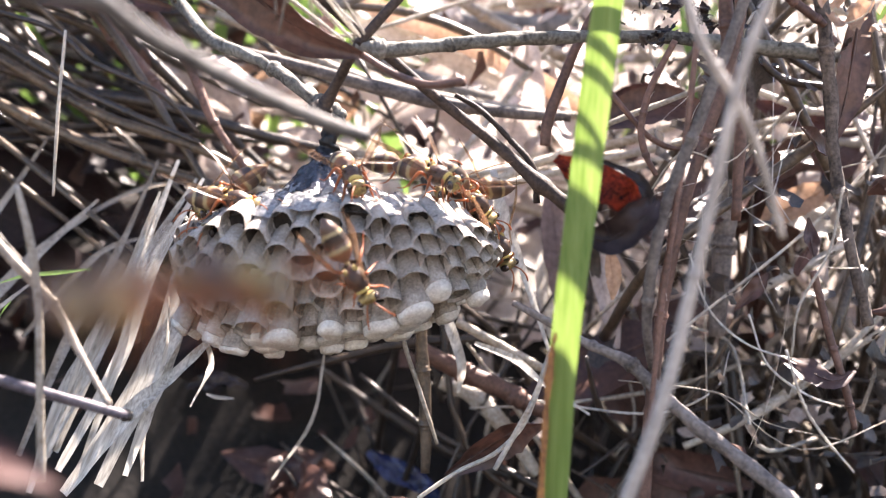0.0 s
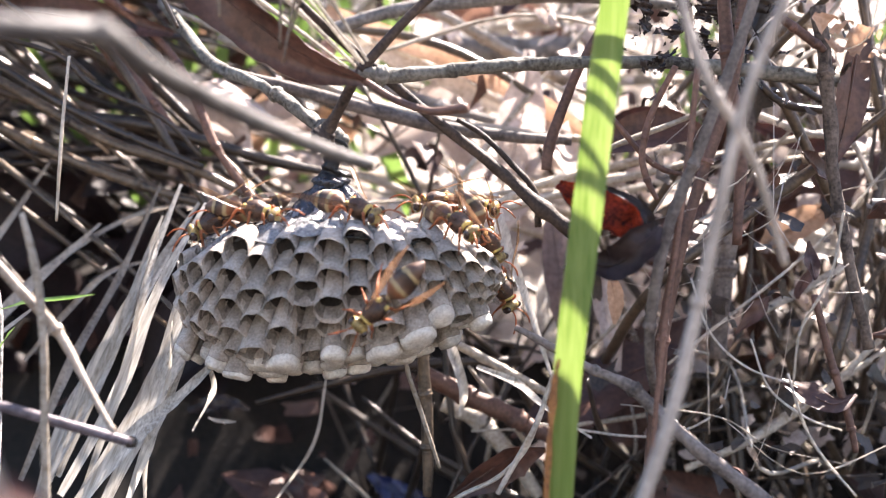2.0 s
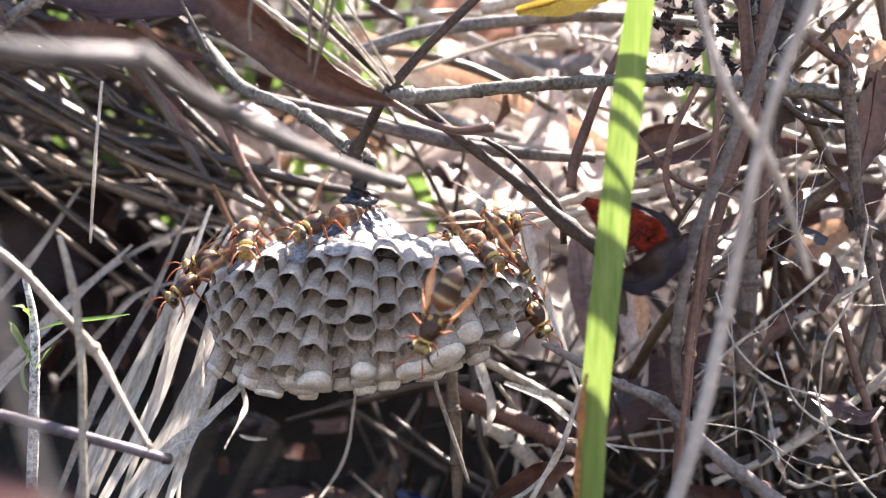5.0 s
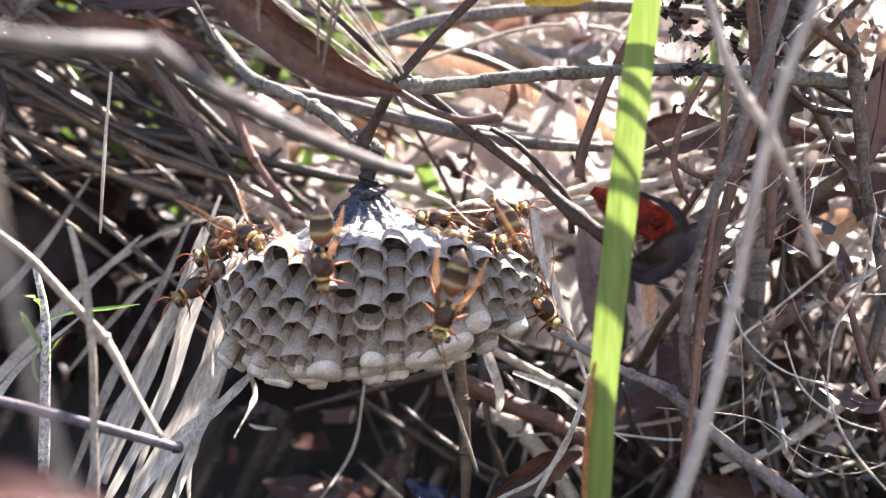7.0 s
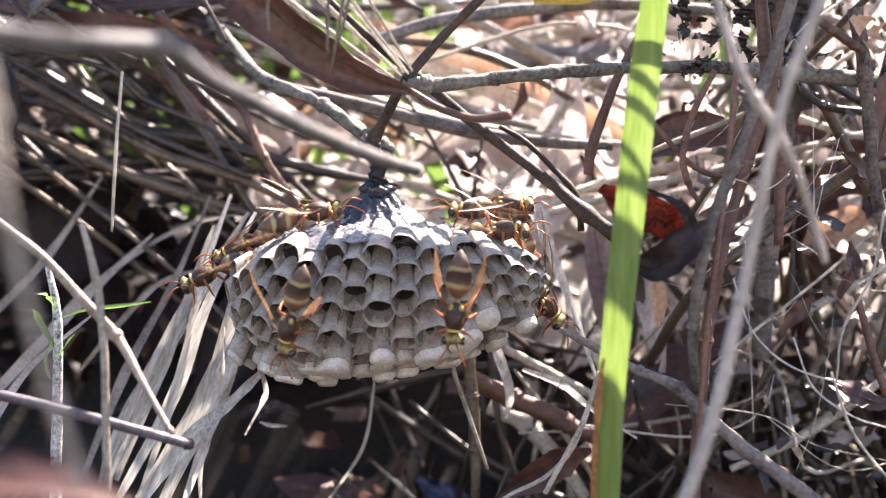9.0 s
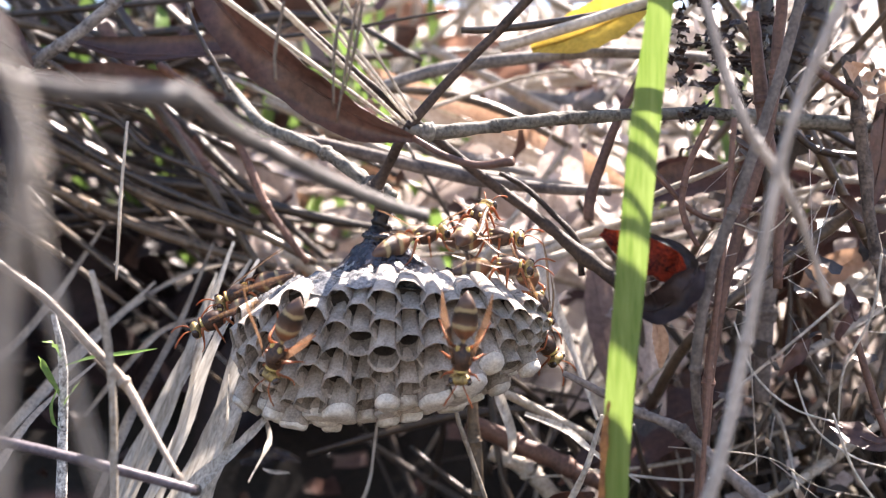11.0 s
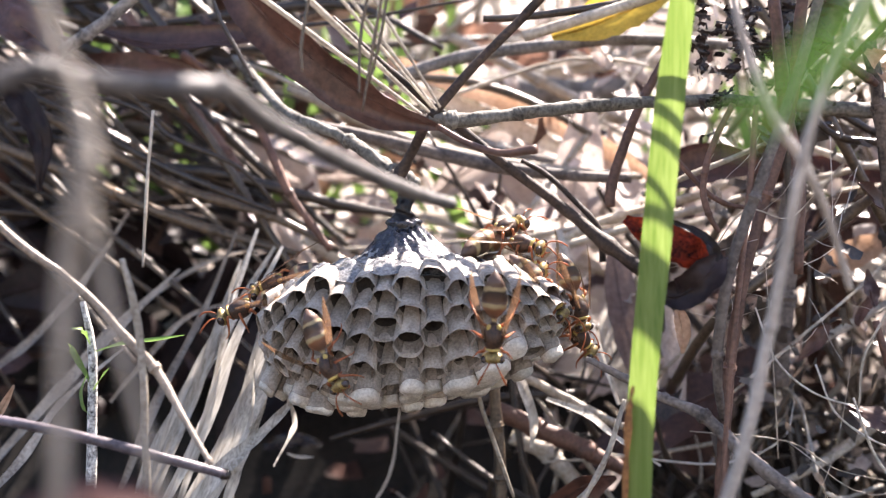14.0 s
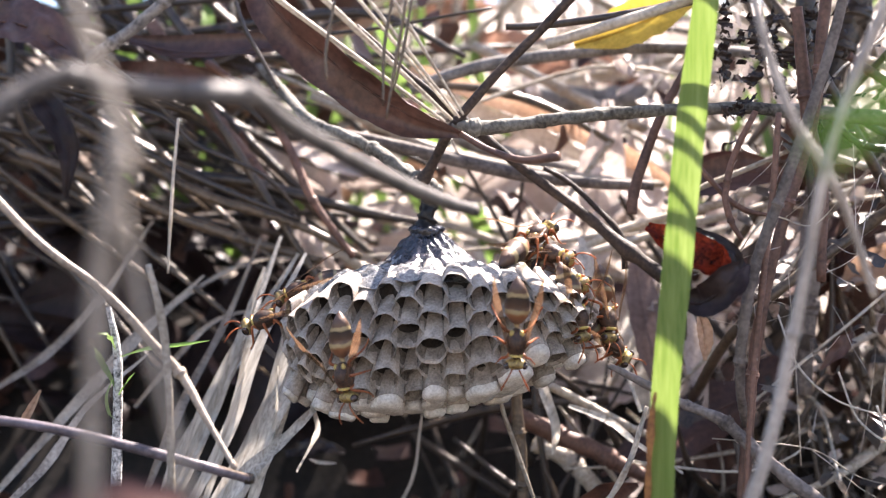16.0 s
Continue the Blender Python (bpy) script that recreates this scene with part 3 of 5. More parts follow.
STEMS = (
    ("reddish brown upright stem", RED_BARK, [(61.8, -4.0, 209.8), (62.7, -4.0, 200.9), (63.6, -4.0, 191.0), (65.6, -4.0, 181.0), (65.4, -4.0, 164.7)], 12),
    ("blurred brown upright stem", GREY_BROWN, [(76.3, 34.0, 197.8), (75.6, 34.0, 187.1), (73.6, 34.0, 174.1), (72.4, 34.0, 159.0), (71.5, 34.0, 141.5)], 20),
    ("dark bent twig behind stems", DARK_BARK, [(73.3, 20.0, 194.3), (77.9, 20.0, 189.6), (85.0, 20.0, 188.0), (95.1, 20.0, 188.2)], 7),
    ("red-brown flat stem scrap", RED_BARK, [(72.4, 4.0, 203.0), (75.3, 4.0, 200.7), (79.0, 4.0, 198.1), (81.1, 4.0, 196.6)], 8),
    ("white sunlit straw lying level", PALE_STRAW, [(78.9, 44.0, 189.4), (85.7, 44.0, 186.8), (92.4, 44.0, 184.8), (101.3, 44.0, 185.5)], 6),
    ("white sunlit straw lying level", PALE_STRAW, [(85.5, 60.0, 181.3), (91.4, 60.0, 182.1), (98.6, 60.0, 179.7), (106.9, 60.0, 179.2)], 10),
    ("white sunlit straw lying level", PALE_STRAW, [(55.6, 60.0, 172.9), (66.4, 60.0, 175.6), (72.3, 60.0, 179.2), (78.3, 60.0, 181.6)], 8),
    ("thin dark curved dead stem", DARK_BARK, [(-83.6, 34.0, 205.6), (-71.2, 34.0, 202.1), (-55.4, 35.0, 197.9), (-48.2, 36.0, 191.9), (-35.3, 36.0, 186.1), (-28.2, 38.0, 178.7)], 5),
    ("dark smooth dead stem", DARK_BARK, [(-85.3, 38.0, 205.0), (-68.5, 38.0, 196.5), (-55.6, 38.0, 188.8), (-41.9, 38.0, 182.5), (-27.7, 38.0, 176.7)], 7),
    ("brown smooth dead stem", BROWN_STRAW, [(-84.7, 42.0, 202.1), (-65.4, 42.0, 191.5), (-47.5, 42.0, 181.9), (-29.7, 42.0, 176.1), (-16.1, 44.0, 169.0)], 9),
    ("grey-brown smooth dead stem", BROWN_STRAW, [(-88.8, 46.0, 192.1), (-71.5, 46.0, 185.2), (-57.4, 46.0, 178.7), (-42.3, 46.0, 173.4), (-24.6, 46.0, 168.2)], 10),
    ("brown slanting dead stem", RED_BARK, [(-47.1, 40.0, 209.3), (-36.9, 40.0, 201.2), (-30.4, 38.0, 192.4), (-24.8, 36.0, 180.6), (-16.8, 36.0, 169.1)], 8),
    ("thick red-brown dead stem", RED_BARK, [(-61.4, 50.0, 219.3), (-48.1, 48.0, 199.4), (-41.7, 48.0, 191.6), (-35.3, 48.0, 183.3)], 13),
    ("grey gnarled bare twig", BARK, [(-69.4, 20.0, 203.4), (-63.6, 20.0, 207.9), (-57.2, 20.0, 212.0), (-50.2, 20.0, 217.7), (-43.9, 20.0, 222.8)], 11),
    ("fine pale upright stem", STRAW, [(-45.0, 10.0, 194.7), (-46.1, 10.0, 183.7), (-46.7, 10.0, 175.7), (-47.2, 10.0, 166.7)], 3),
    ("thin dark drooping blade", DARK_BARK, [(-36.6, 20.0, 217.5), (-34.8, 20.0, 212.3), (-31.7, 20.0, 206.6), (-28.7, 20.0, 200.9)], 4),
    ("pale curved dead stem", STRAW, [(-28.7, 60.0, 204.7), (-15.3, 60.0, 198.4), (1.9, 58.0, 191.2), (23.7, 56.0, 186.5), (47.8, 56.0, 183.8)], 9),
    ("thick grey dead stem in the light", BARK, [(-18.9, 70.0, 203.2), (-1.1, 70.0, 197.3), (14.1, 70.0, 192.0), (31.8, 70.0, 187.3)], 15),
    ("pale straight dead stem", STRAW, [(6.5, 80.0, 218.5), (24.8, 80.0, 209.0), (40.5, 80.0, 200.9), (54.8, 80.0, 194.1)], 10),
    ("brown dead stem in the light", BROWN_STRAW, [(-7.8, 60.0, 206.8), (9.4, 60.0, 205.4), (24.0, 60.0, 200.9), (37.4, 60.0, 193.3)], 8),
    ("pale wiry dead stem", PALE_STRAW, [(65.4, -14.0, 150.9), (68.4, -14.0, 143.4), (74.3, -14.0, 138.9), (79.6, -14.0, 137.1)], 1.9),
    ("pale wiry dead stem", PALE_STRAW, [(57.0, -10.0, 159.7), (59.6, -12.0, 151.7), (64.8, -14.0, 146.6), (72.0, -16.0, 144.2)], 1.9),
    ("kinked pale wiry stem", STRAW, [(78.3, -16.0, 170.2), (76.6, -16.0, 160.7), (72.4, -16.0, 152.6), (71.4, -16.0, 144.3)], 2.5),
    ("pale wiry dead stem", PALE_STRAW, [(70.6, -16.0, 145.9), (73.4, -16.0, 137.9), (76.7, -16.0, 132.8), (81.4, -16.0, 127.5)], 2.5),
    ("pale leaning dead stem", STRAW, [(72.1, 40.0, 120.5), (80.2, 40.0, 125.1), (93.2, 40.0, 134.1), (106.0, 40.0, 142.8)], 7),
    ("pale leaning dead stem", STRAW, [(65.8, 34.0, 120.1), (79.2, 34.0, 126.3), (91.3, 34.0, 134.7), (104.9, 34.0, 147.9)], 7),
    ("pale bent dead stem", PALE_STRAW, [(27.8, -6.0, 124.7), (31.0, -6.0, 130.6), (33.8, -8.0, 136.8), (36.3, -8.0, 144.8)], 5),
    ("pale curled thin root", PALE_STRAW, [(15.6, 0.0, 118.3), (22.0, 0.0, 122.8), (28.4, 0.0, 126.2), (33.0, 0.0, 131.4), (36.0, 0.0, 140.3)], 4),
    ("dark rotting stick on litter", RED_BARK, [(14.6, 36.0, 137.9), (22.4, 36.0, 134.0), (31.1, 34.0, 130.4), (41.0, 34.0, 125.3)], 17),
    ("pale dry stick on litter", STRAW, [(21.8, 30.0, 143.9), (28.8, 30.0, 140.3), (37.2, 28.0, 136.0), (42.6, 28.0, 134.0)], 8),
    ("pale weathered stick on litter", STRAW, [(19.3, 52.0, 129.2), (26.4, 52.0, 125.6), (32.7, 50.0, 119.4), (39.1, 50.0, 110.5)], 15),
    ("brown upright stem below the nest", BROWN_STRAW, [(15.3, 20.0, 145.9), (15.7, 20.0, 137.6), (16.4, 20.0, 129.2), (16.5, 20.0, 117.7)], 11),
    ("thin pale stem below the nest", STRAW, [(12.2, 10.0, 145.1), (13.1, 10.0, 141.1), (15.2, 10.0, 135.1), (18.6, 10.0, 125.1)], 4),
    ("brown stem leaning on others", RED_BARK, [(55.2, -20.0, 190.9), (54.2, -20.0, 179.0), (52.8, -20.0, 167.1), (51.0, -20.0, 151.8), (49.4, -20.0, 129.5)], 6),
    ("thin brown curved twig beside the blade", RED_BARK, [(43.7, 2.0, 187.4), (46.7, 2.0, 184.1), (51.5, 2.0, 178.7), (55.0, 2.0, 176.5), (58.1, 2.0, 175.9)], 5),
    ("brown crooked twig hanging down", RED_BARK, [(55.8, 0.0, 193.3), (52.1, 0.0, 185.7), (50.7, 0.0, 179.1), (51.6, 0.0, 174.9), (53.3, 0.0, 171.7)], 6),
    ("pale thin stem crossing behind", STRAW, [(43.1, 20.0, 178.8), (51.5, 20.0, 182.2), (58.7, 20.0, 185.0), (68.0, 20.0, 189.0)], 5),
    ("grey-brown forked stem rising from a twig", GREY_BROWN, [(67.3, -16.0, 213.1), (62.4, -18.0, 197.2), (56.6, -20.0, 181.7), (51.6, -20.0, 168.1), (49.5, -20.0, 157.8), (49.4, -18.0, 149.0), (51.0, -14.0, 142.5)], 10),
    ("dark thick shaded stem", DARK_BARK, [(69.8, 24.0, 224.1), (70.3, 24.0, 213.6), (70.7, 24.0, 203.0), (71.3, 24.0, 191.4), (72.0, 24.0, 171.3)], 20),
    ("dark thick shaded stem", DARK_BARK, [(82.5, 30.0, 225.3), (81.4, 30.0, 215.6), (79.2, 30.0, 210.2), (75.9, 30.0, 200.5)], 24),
    ("dark level twig behind the stems", DARK_BARK, [(64.2, 30.0, 210.5), (71.6, 30.0, 203.9), (79.6, 28.0, 195.9), (88.0, 28.0, 190.5), (96.4, 28.0, 188.0)], 7),
    ("brown rod with a hanging scrap", RED_BARK, [(79.2, 0.0, 156.6), (82.3, 0.0, 145.6), (85.4, 0.0, 136.3), (86.7, 0.0, 130.8)], 7),
)
for label, material, line, wide in STEMS:
    w = wide * (line[0][1] + 206) / 2154
    twig("dead_twig", label, line, [w * 0.9, w, w, w * 0.7], material, "dead stem", "single dead stems", sides=10, rough=0.09, seed=wide, joints=[(0.4, 1.16), (0.75, 1.2)] if wide >= 6 else ())
for k, (x, y) in enumerate(((0, 0), (6, -3), (12, 4), (20, -1), (26, 5), (33, 2), (40, 6))):
    a, b, c = Vector((-18.6, -30.0, 208.4)), Vector((-7.6, -26.0, 199.8)), Vector((5.2, -20.0, 190.0))
    o = Vector((x * 0.28 - 4, -k * 0.5, y * 0.35 + 2.0))
    twig("pine_needle", "thin bleached grass straw over the leaf", [a + o * 1.6, b + o, c + o * 0.3], [0.28, 0.3, 0.2], PALE_STRAW, "dry grass", "straws over the curled leaf", sides=6)
for k, (x0, x1) in enumerate(((690, 655), (665, 650), (700, 668), (560, 548))):
    twig("hanging_straw", "thin brown straw hanging down", [(Vector((-0.3, -32.0, 206.8)) + Vector(((x0 - 690) * 0.08, 0, 0))), (Vector((-1.6, -32.0, 199.6)) + Vector(((x0 - 690) * 0.08, 0, 0))), (Vector((-3.4, -32.0, 189.5)) + Vector(((x1 - 655) * 0.08, 0, k * 2.0)))], [0.25, 0.3, 0.15], BROWN_STRAW, "dry grass", "straws over the curled leaf", sides=6)

# ---- green blade and leaves ----
v, f = sweep([(47.3, -36.0, 237.1), (44.0, -36.0, 220.0), (41.8, -36.0, 204.4), (39.7, -36.0, 188.8), (37.6, -37.0, 170.1), (35.4, -38.0, 149.9), (34.7, -38.0, 136.7), (34.1, -38.0, 121.9), (33.4, -38.0, 103.2)], [1.10, 1.58, 1.82, 2.13, 2.13, 1.95, 1.87, 1.79, 1.56], steps=8, flat=(0.15, 0.12), rough=0.03, hint=(-0.4, -1, 0))
blade = tagged(mesh_object("tall_grass", v, f, GREEN, (33.4, -38.0, 103.2)), "broad bright green grass blade standing upright", "grass blade")
v, f = sweep([(34.0, -38.6, 150.8), (33.4, -38.8, 146.9), (32.8, -38.8, 136.9), (32.3, -38.8, 122.2), (31.9, -38.8, 105.1)], [0.15, 0.5, 0.42, 0.5, 0.3], steps=8, flat=(0.1, 0.1), rough=0.8, hint=(-0.4, -1, 0))
edge = mesh_object("withered_edge", v, f, RUST, (33.4, -38.0, 103.2), True, blade)
edge["label"] = "rust-brown withered edge"
leaf("dead_leaf", "long curled red-brown dead leaf", [(-26.5, -18.0, 215.4), (-22.6, -18.0, 209.2), (-15.7, -17.0, 202.2), (-8.0, -16.0, 196.1), (-1.0, -15.0, 191.8), (7.1, -14.0, 188.8)], [1.75, 4.01, 4.91, 4.76, 3.72, 0.62], BROWN_LEAF, hint=(0.1, -0.75, -0.65), curl=0.55, wave=0.2)
twig("leaf_stalk", "curved brown leaf stalk", [(6.7, -14.0, 188.9), (11.4, -17.0, 186.0), (16.6, -20.0, 184.2), (21.8, -23.0, 184.5)], [0.53, 0.52, 0.60, 0.76], RED_BARK)
red = leaf("red_leaf", "curled dark leaf glowing red where light comes through", [(35.3, -18.0, 173.7), (40.1, -20.0, 170.5), (44.8, -22.0, 168.0), (47.8, -24.0, 167.7)], [1.05, 3.49, 4.01, 1.22], RED_LEAF, hint=(0.1, -1, 0.5), curl=0.5, wave=0.5)
v, f = leaf_mesh([(39.6, -24.6, 173.9), (43.5, -25.2, 172.4), (46.3, -25.6, 170.6), (47.4, -25.8, 168.4), (46.9, -26.0, 166.2)], [0.2, 0.75, 1.15, 1.25, 0.5], (0.3, -0.8, 0.6), curl=0.5, wave=0.5)
mesh_object("curled_margin", v, f, DARK_LEAF, (35.3, -18.0, 173.7), True, red)["label"] = "dark dry margin rolled forward"
leaf("dead_leaf", "dark curled dead leaf", [(39.2, -23.0, 162.9), (42.8, -25.0, 162.4), (46.5, -27.0, 165.6), (49.2, -25.0, 168.1)], [1.0, 3.0, 3.1, 0.7], DARK_LEAF, hint=(0, -1, 0.3), curl=0.5, wave=0.3)
leaf("yellow_leaf", "yellow fallen leaf on a twig", [(27.4, 30.0, 209.8), (35.0, 30.0, 211.9), (42.1, 30.0, 214.8), (51.3, 30.0, 219.0)], [1.10, 4.82, 5.48, 1.53], YELLOW_LEAF, hint=(0, -1, 0.4))

leaf("near_leaf", "red-brown dead leaf close by", [(-23.5, -116.0, 150.6), (-17.3, -117.0, 152.0), (-11.3, -118.0, 151.8), (-5.8, -118.0, 150.1)], [0.84, 2.40, 2.04, 0.25], RED_BRICK, hint=(0, -0.5, 0.85), curl=0.3)
leaf("shredded_leaf", "dark shredded dead leaf full of holes", [(55.3, 6.0, 218.3), (54.3, 4.0, 208.2), (52.9, 2.0, 198.3), (51.2, 0.0, 189.1)], [3.94, 5.51, 4.48, 0.77], WET_DARK, hint=(0.2, -1, 0.1), curl=0.4, wave=0.4, steps=38, across=56, holes=0.08)
leaf("shredded_leaf", "dark shredded dead leaf full of holes", [(64.9, 14.0, 219.9), (65.8, 14.0, 209.8), (64.9, 14.0, 201.7), (62.6, 14.0, 194.7)], [3.68, 5.11, 4.09, 0.82], WET_DARK, hint=(-0.2, -1, 0.1), curl=0.4, wave=0.4, steps=38, across=56, holes=0.06)
leaf("dead_leaf", "orange-tan dead leaf with pale patches", [(76.0, -6.0, 200.9), (80.5, -6.0, 197.5), (84.2, -8.0, 195.6), (88.8, -10.0, 192.8)], [0.93, 3.16, 3.31, 0.92], TAN_LEAF, hint=(0, -1, 0.2), curl=0.3, wave=0.5, holes=-0.15, steps=8, across=10)
leaf("dead_leaf", "orange-brown dead leaf in the light", [(83.1, 50.0, 161.6), (87.6, 50.0, 165.0), (93.3, 50.0, 167.9), (97.9, 50.0, 170.8)], [0.71, 3.57, 3.57, 0.95], TAN_LEAF, hint=(0, -1, 0.6))
leaf("dead_leaf", "bleached pale dead leaf in the light", [(87.1, 60.0, 165.4), (94.3, 60.0, 163.6), (100.3, 60.0, 161.8), (108.6, 60.0, 160.6)], [0.99, 5.43, 5.93, 1.23], PALE_STRAW, hint=(0, -0.7, 0.7), wave=0.5)
leaf("dead_leaf", "dusky purple-brown dead leaf", [(45.6, 30.0, 180.1), (52.9, 30.0, 183.3), (60.2, 30.0, 185.0), (68.6, 30.0, 183.5)], [0.88, 3.94, 4.16, 0.88], BROWN_LEAF, hint=(0, -1, 0.3))
leaf("dead_leaf", "broad pinkish-grey dead leaf hanging", [(36.4, 60.0, 202.6), (35.7, 60.0, 194.0), (34.4, 60.0, 185.4), (32.4, 60.0, 176.8)], [1.23, 4.20, 6.42, 2.47], PINK_LEAF, hint=(0, -1, 0.0))
leaf("dead_leaf", "narrow tan leaf hanging from a stem", [(43.8, -14.0, 160.6), (44.5, -14.0, 158.1), (44.8, -14.0, 155.5), (44.7, -14.0, 152.8)], [0.36, 1.43, 1.34, 0.27], TAN_LEAF, hint=(0.2, -1, 0))
leaf("wet_scrap", "black glossy wet scrap in the hollow", [(-35.4, 62.0, 125.0), (-31.6, 62.0, 126.3), (-27.2, 62.0, 126.8), (-22.2, 62.0, 125.5)], [0.75, 2.24, 1.99, 0.62], WET_DARK, hint=(0, -0.8, 0.6), wave=0.7, category="litter")
leaf("wet_scrap", "dark blue glossy wet scrap in the hollow", [(3.2, 66.0, 110.8), (8.2, 66.0, 107.2), (13.8, 66.0, 104.7), (19.4, 66.0, 100.4)], [0.76, 3.03, 2.78, 1.01], WET_BLUE, hint=(0, -0.9, 0.4), wave=0.6, category="litter")
# A white glint in the hollow, drawn as a pale scrap
leaf("dead_leaf", "small pale scrap standing in for a white glint", [(-25.0, 30.0, 129.6), (-23.5, 30.0, 129.0), (-21.8, 30.0, 128.8), (-19.8, 30.0, 128.8)], [0.22, 0.55, 0.55, 0.22], PALE_STRAW, hint=(0, -0.6, 0.8), steps=4)
leaf("dead_leaf", "pale bleached leaf standing behind the grass", [(48.2, 40.0, 162.4), (49.4, 40.0, 154.6), (51.4, 38.0, 145.9), (53.1, 38.0, 138.1)], [0.91, 2.97, 2.74, 0.69], PINK_LEAF, hint=(0.3, -1, 0.5))
leaf("dead_leaf", "pale bleached leaf standing behind the grass", [(43.6, 60.0, 162.8), (41.2, 60.0, 151.9), (42.2, 58.0, 142.4), (45.3, 58.0, 131.5)], [0.99, 2.72, 2.47, 0.74], PALE_STRAW, hint=(-0.2, -1, 0.6))
leaf("dead_leaf", "dark rotting leaf with curled edges", [(-80.6, 26.0, 204.8), (-74.4, 24.0, 198.5), (-69.6, 22.0, 190.7), (-70.2, 22.0, 181.0)], [1.08, 3.20, 2.75, 0.53], DARK_LEAF, hint=(0.2, -1, 0.3), curl=0.5, wave=0.5)
leaf("dead_leaf", "dark brown dead leaf behind the branch", [(-73.6, 44.0, 208.3), (-60.0, 42.0, 206.4), (-46.7, 40.0, 204.3), (-33.5, 38.0, 202.2)], [0.93, 4.38, 4.11, 0.68], BROWN_LEAF, hint=(0, -1, 0.3), curl=0.4, wave=0.3)
leaf("dead_leaf", "mauve-brown dead leaf hanging among stems", [(88.7, 10.0, 200.0), (87.6, 10.0, 191.3), (86.6, 10.0, 184.6), (84.9, 10.0, 177.8)], [2.01, 3.41, 3.01, 0.50], BROWN_LEAF, hint=(0.2, -1, 0.1), curl=0.3)
leaf("dead_leaf", "dark maroon dead leaf lying level", [(50.6, 50.0, 186.3), (57.5, 50.0, 187.5), (64.4, 50.0, 187.2), (70.2, 50.0, 184.7)], [0.95, 3.09, 3.09, 0.71], RED_BRICK, hint=(0, -1, 0.3))
leaf("dead_leaf", "dark maroon dead leaf lying level", [(82.7, 54.0, 187.0), (87.3, 54.0, 185.3), (94.3, 54.0, 183.5), (101.3, 54.0, 183.4)], [0.95, 2.61, 2.61, 0.71], RED_BRICK, hint=(0, -1, 0.3))
leaf("dead_leaf", "broad mauve-brown dead leaf behind the nest", [(40.6, 50.0, 169.4), (41.7, 48.0, 160.4), (43.4, 46.0, 150.3), (45.9, 46.0, 138.9)], [1.43, 4.04, 4.28, 1.19], MAUVE, hint=(0.2, -1, 0.7))
for ends in (((64.2, -12.0, 166.4), (68.6, -14.0, 169.2)), ((68.6, -14.0, 169.2), (71.0, -10.0, 175.5)), ((68.6, -14.0, 169.2), (72.5, -12.0, 164.0)), ((68.6, -14.0, 169.2), (67.1, -8.0, 170.4)), ((70.2, -6.0, 187.2), (68.4, -14.0, 169.1)), ((71.2, -10.0, 174.6), (75.0, -4.0, 181.9)), ((74.9, -14.0, 158.6), (83.1, -10.0, 157.9)), ((74.7, -14.0, 158.9), (81.3, -10.0, 162.3))):
    twig("silk_thread", "white spider silk thread between stems", [ends[0], (Vector(ends[0]) + Vector(ends[1])) / 2 + Vector((0, 0, -0.3)), ends[1]], [0.06, 0.05, 0.06], SILK, "silk thread", "silk threads", sides=5, steps=4)
leaf("dead_leaf", "brown dead leaf with a pale rim in the hollow", [(20.1, 16.0, 118.2), (26.2, 16.0, 122.4), (31.6, 14.0, 126.4), (36.9, 12.0, 128.3)], [0.62, 3.71, 4.09, 0.61], BROWN_LEAF, hint=(0.3, -1, -0.3), curl=0.4)
leaf("dead_leaf", "brown curled dead leaf across the twigs", [(-63.9, 36.0, 213.8), (-50.8, 34.0, 210.4), (-35.6, 32.0, 210.4), (-24.1, 30.0, 211.0)], [0.90, 4.01, 3.76, 0.88], BROWN_LEAF, hint=(0, -0.8, 0.6), curl=0.5)

leaf("dead_leaf", "small orange dead leaf glowing in the sun", [(-69.1, -4.0, 141.3), (-67.9, -4.0, 142.9), (-66.8, -4.0, 144.8), (-65.4, -4.0, 147.4)], [0.3, 0.8, 0.7, 0.2], TAN_LEAF, hint=(0.3, -1, 0.2), steps=4)
leaf("dead_leaf", "dark brown dead leaf in the corner", [(-91.0, 20.0, 213.7), (-79.4, 18.0, 214.2), (-70.1, 16.0, 210.5), (-63.9, 16.0, 205.2)], [1, 6, 5, 0.4], BROWN_LEAF, hint=(0.1, -0.8, 0.5), wave=0.5)

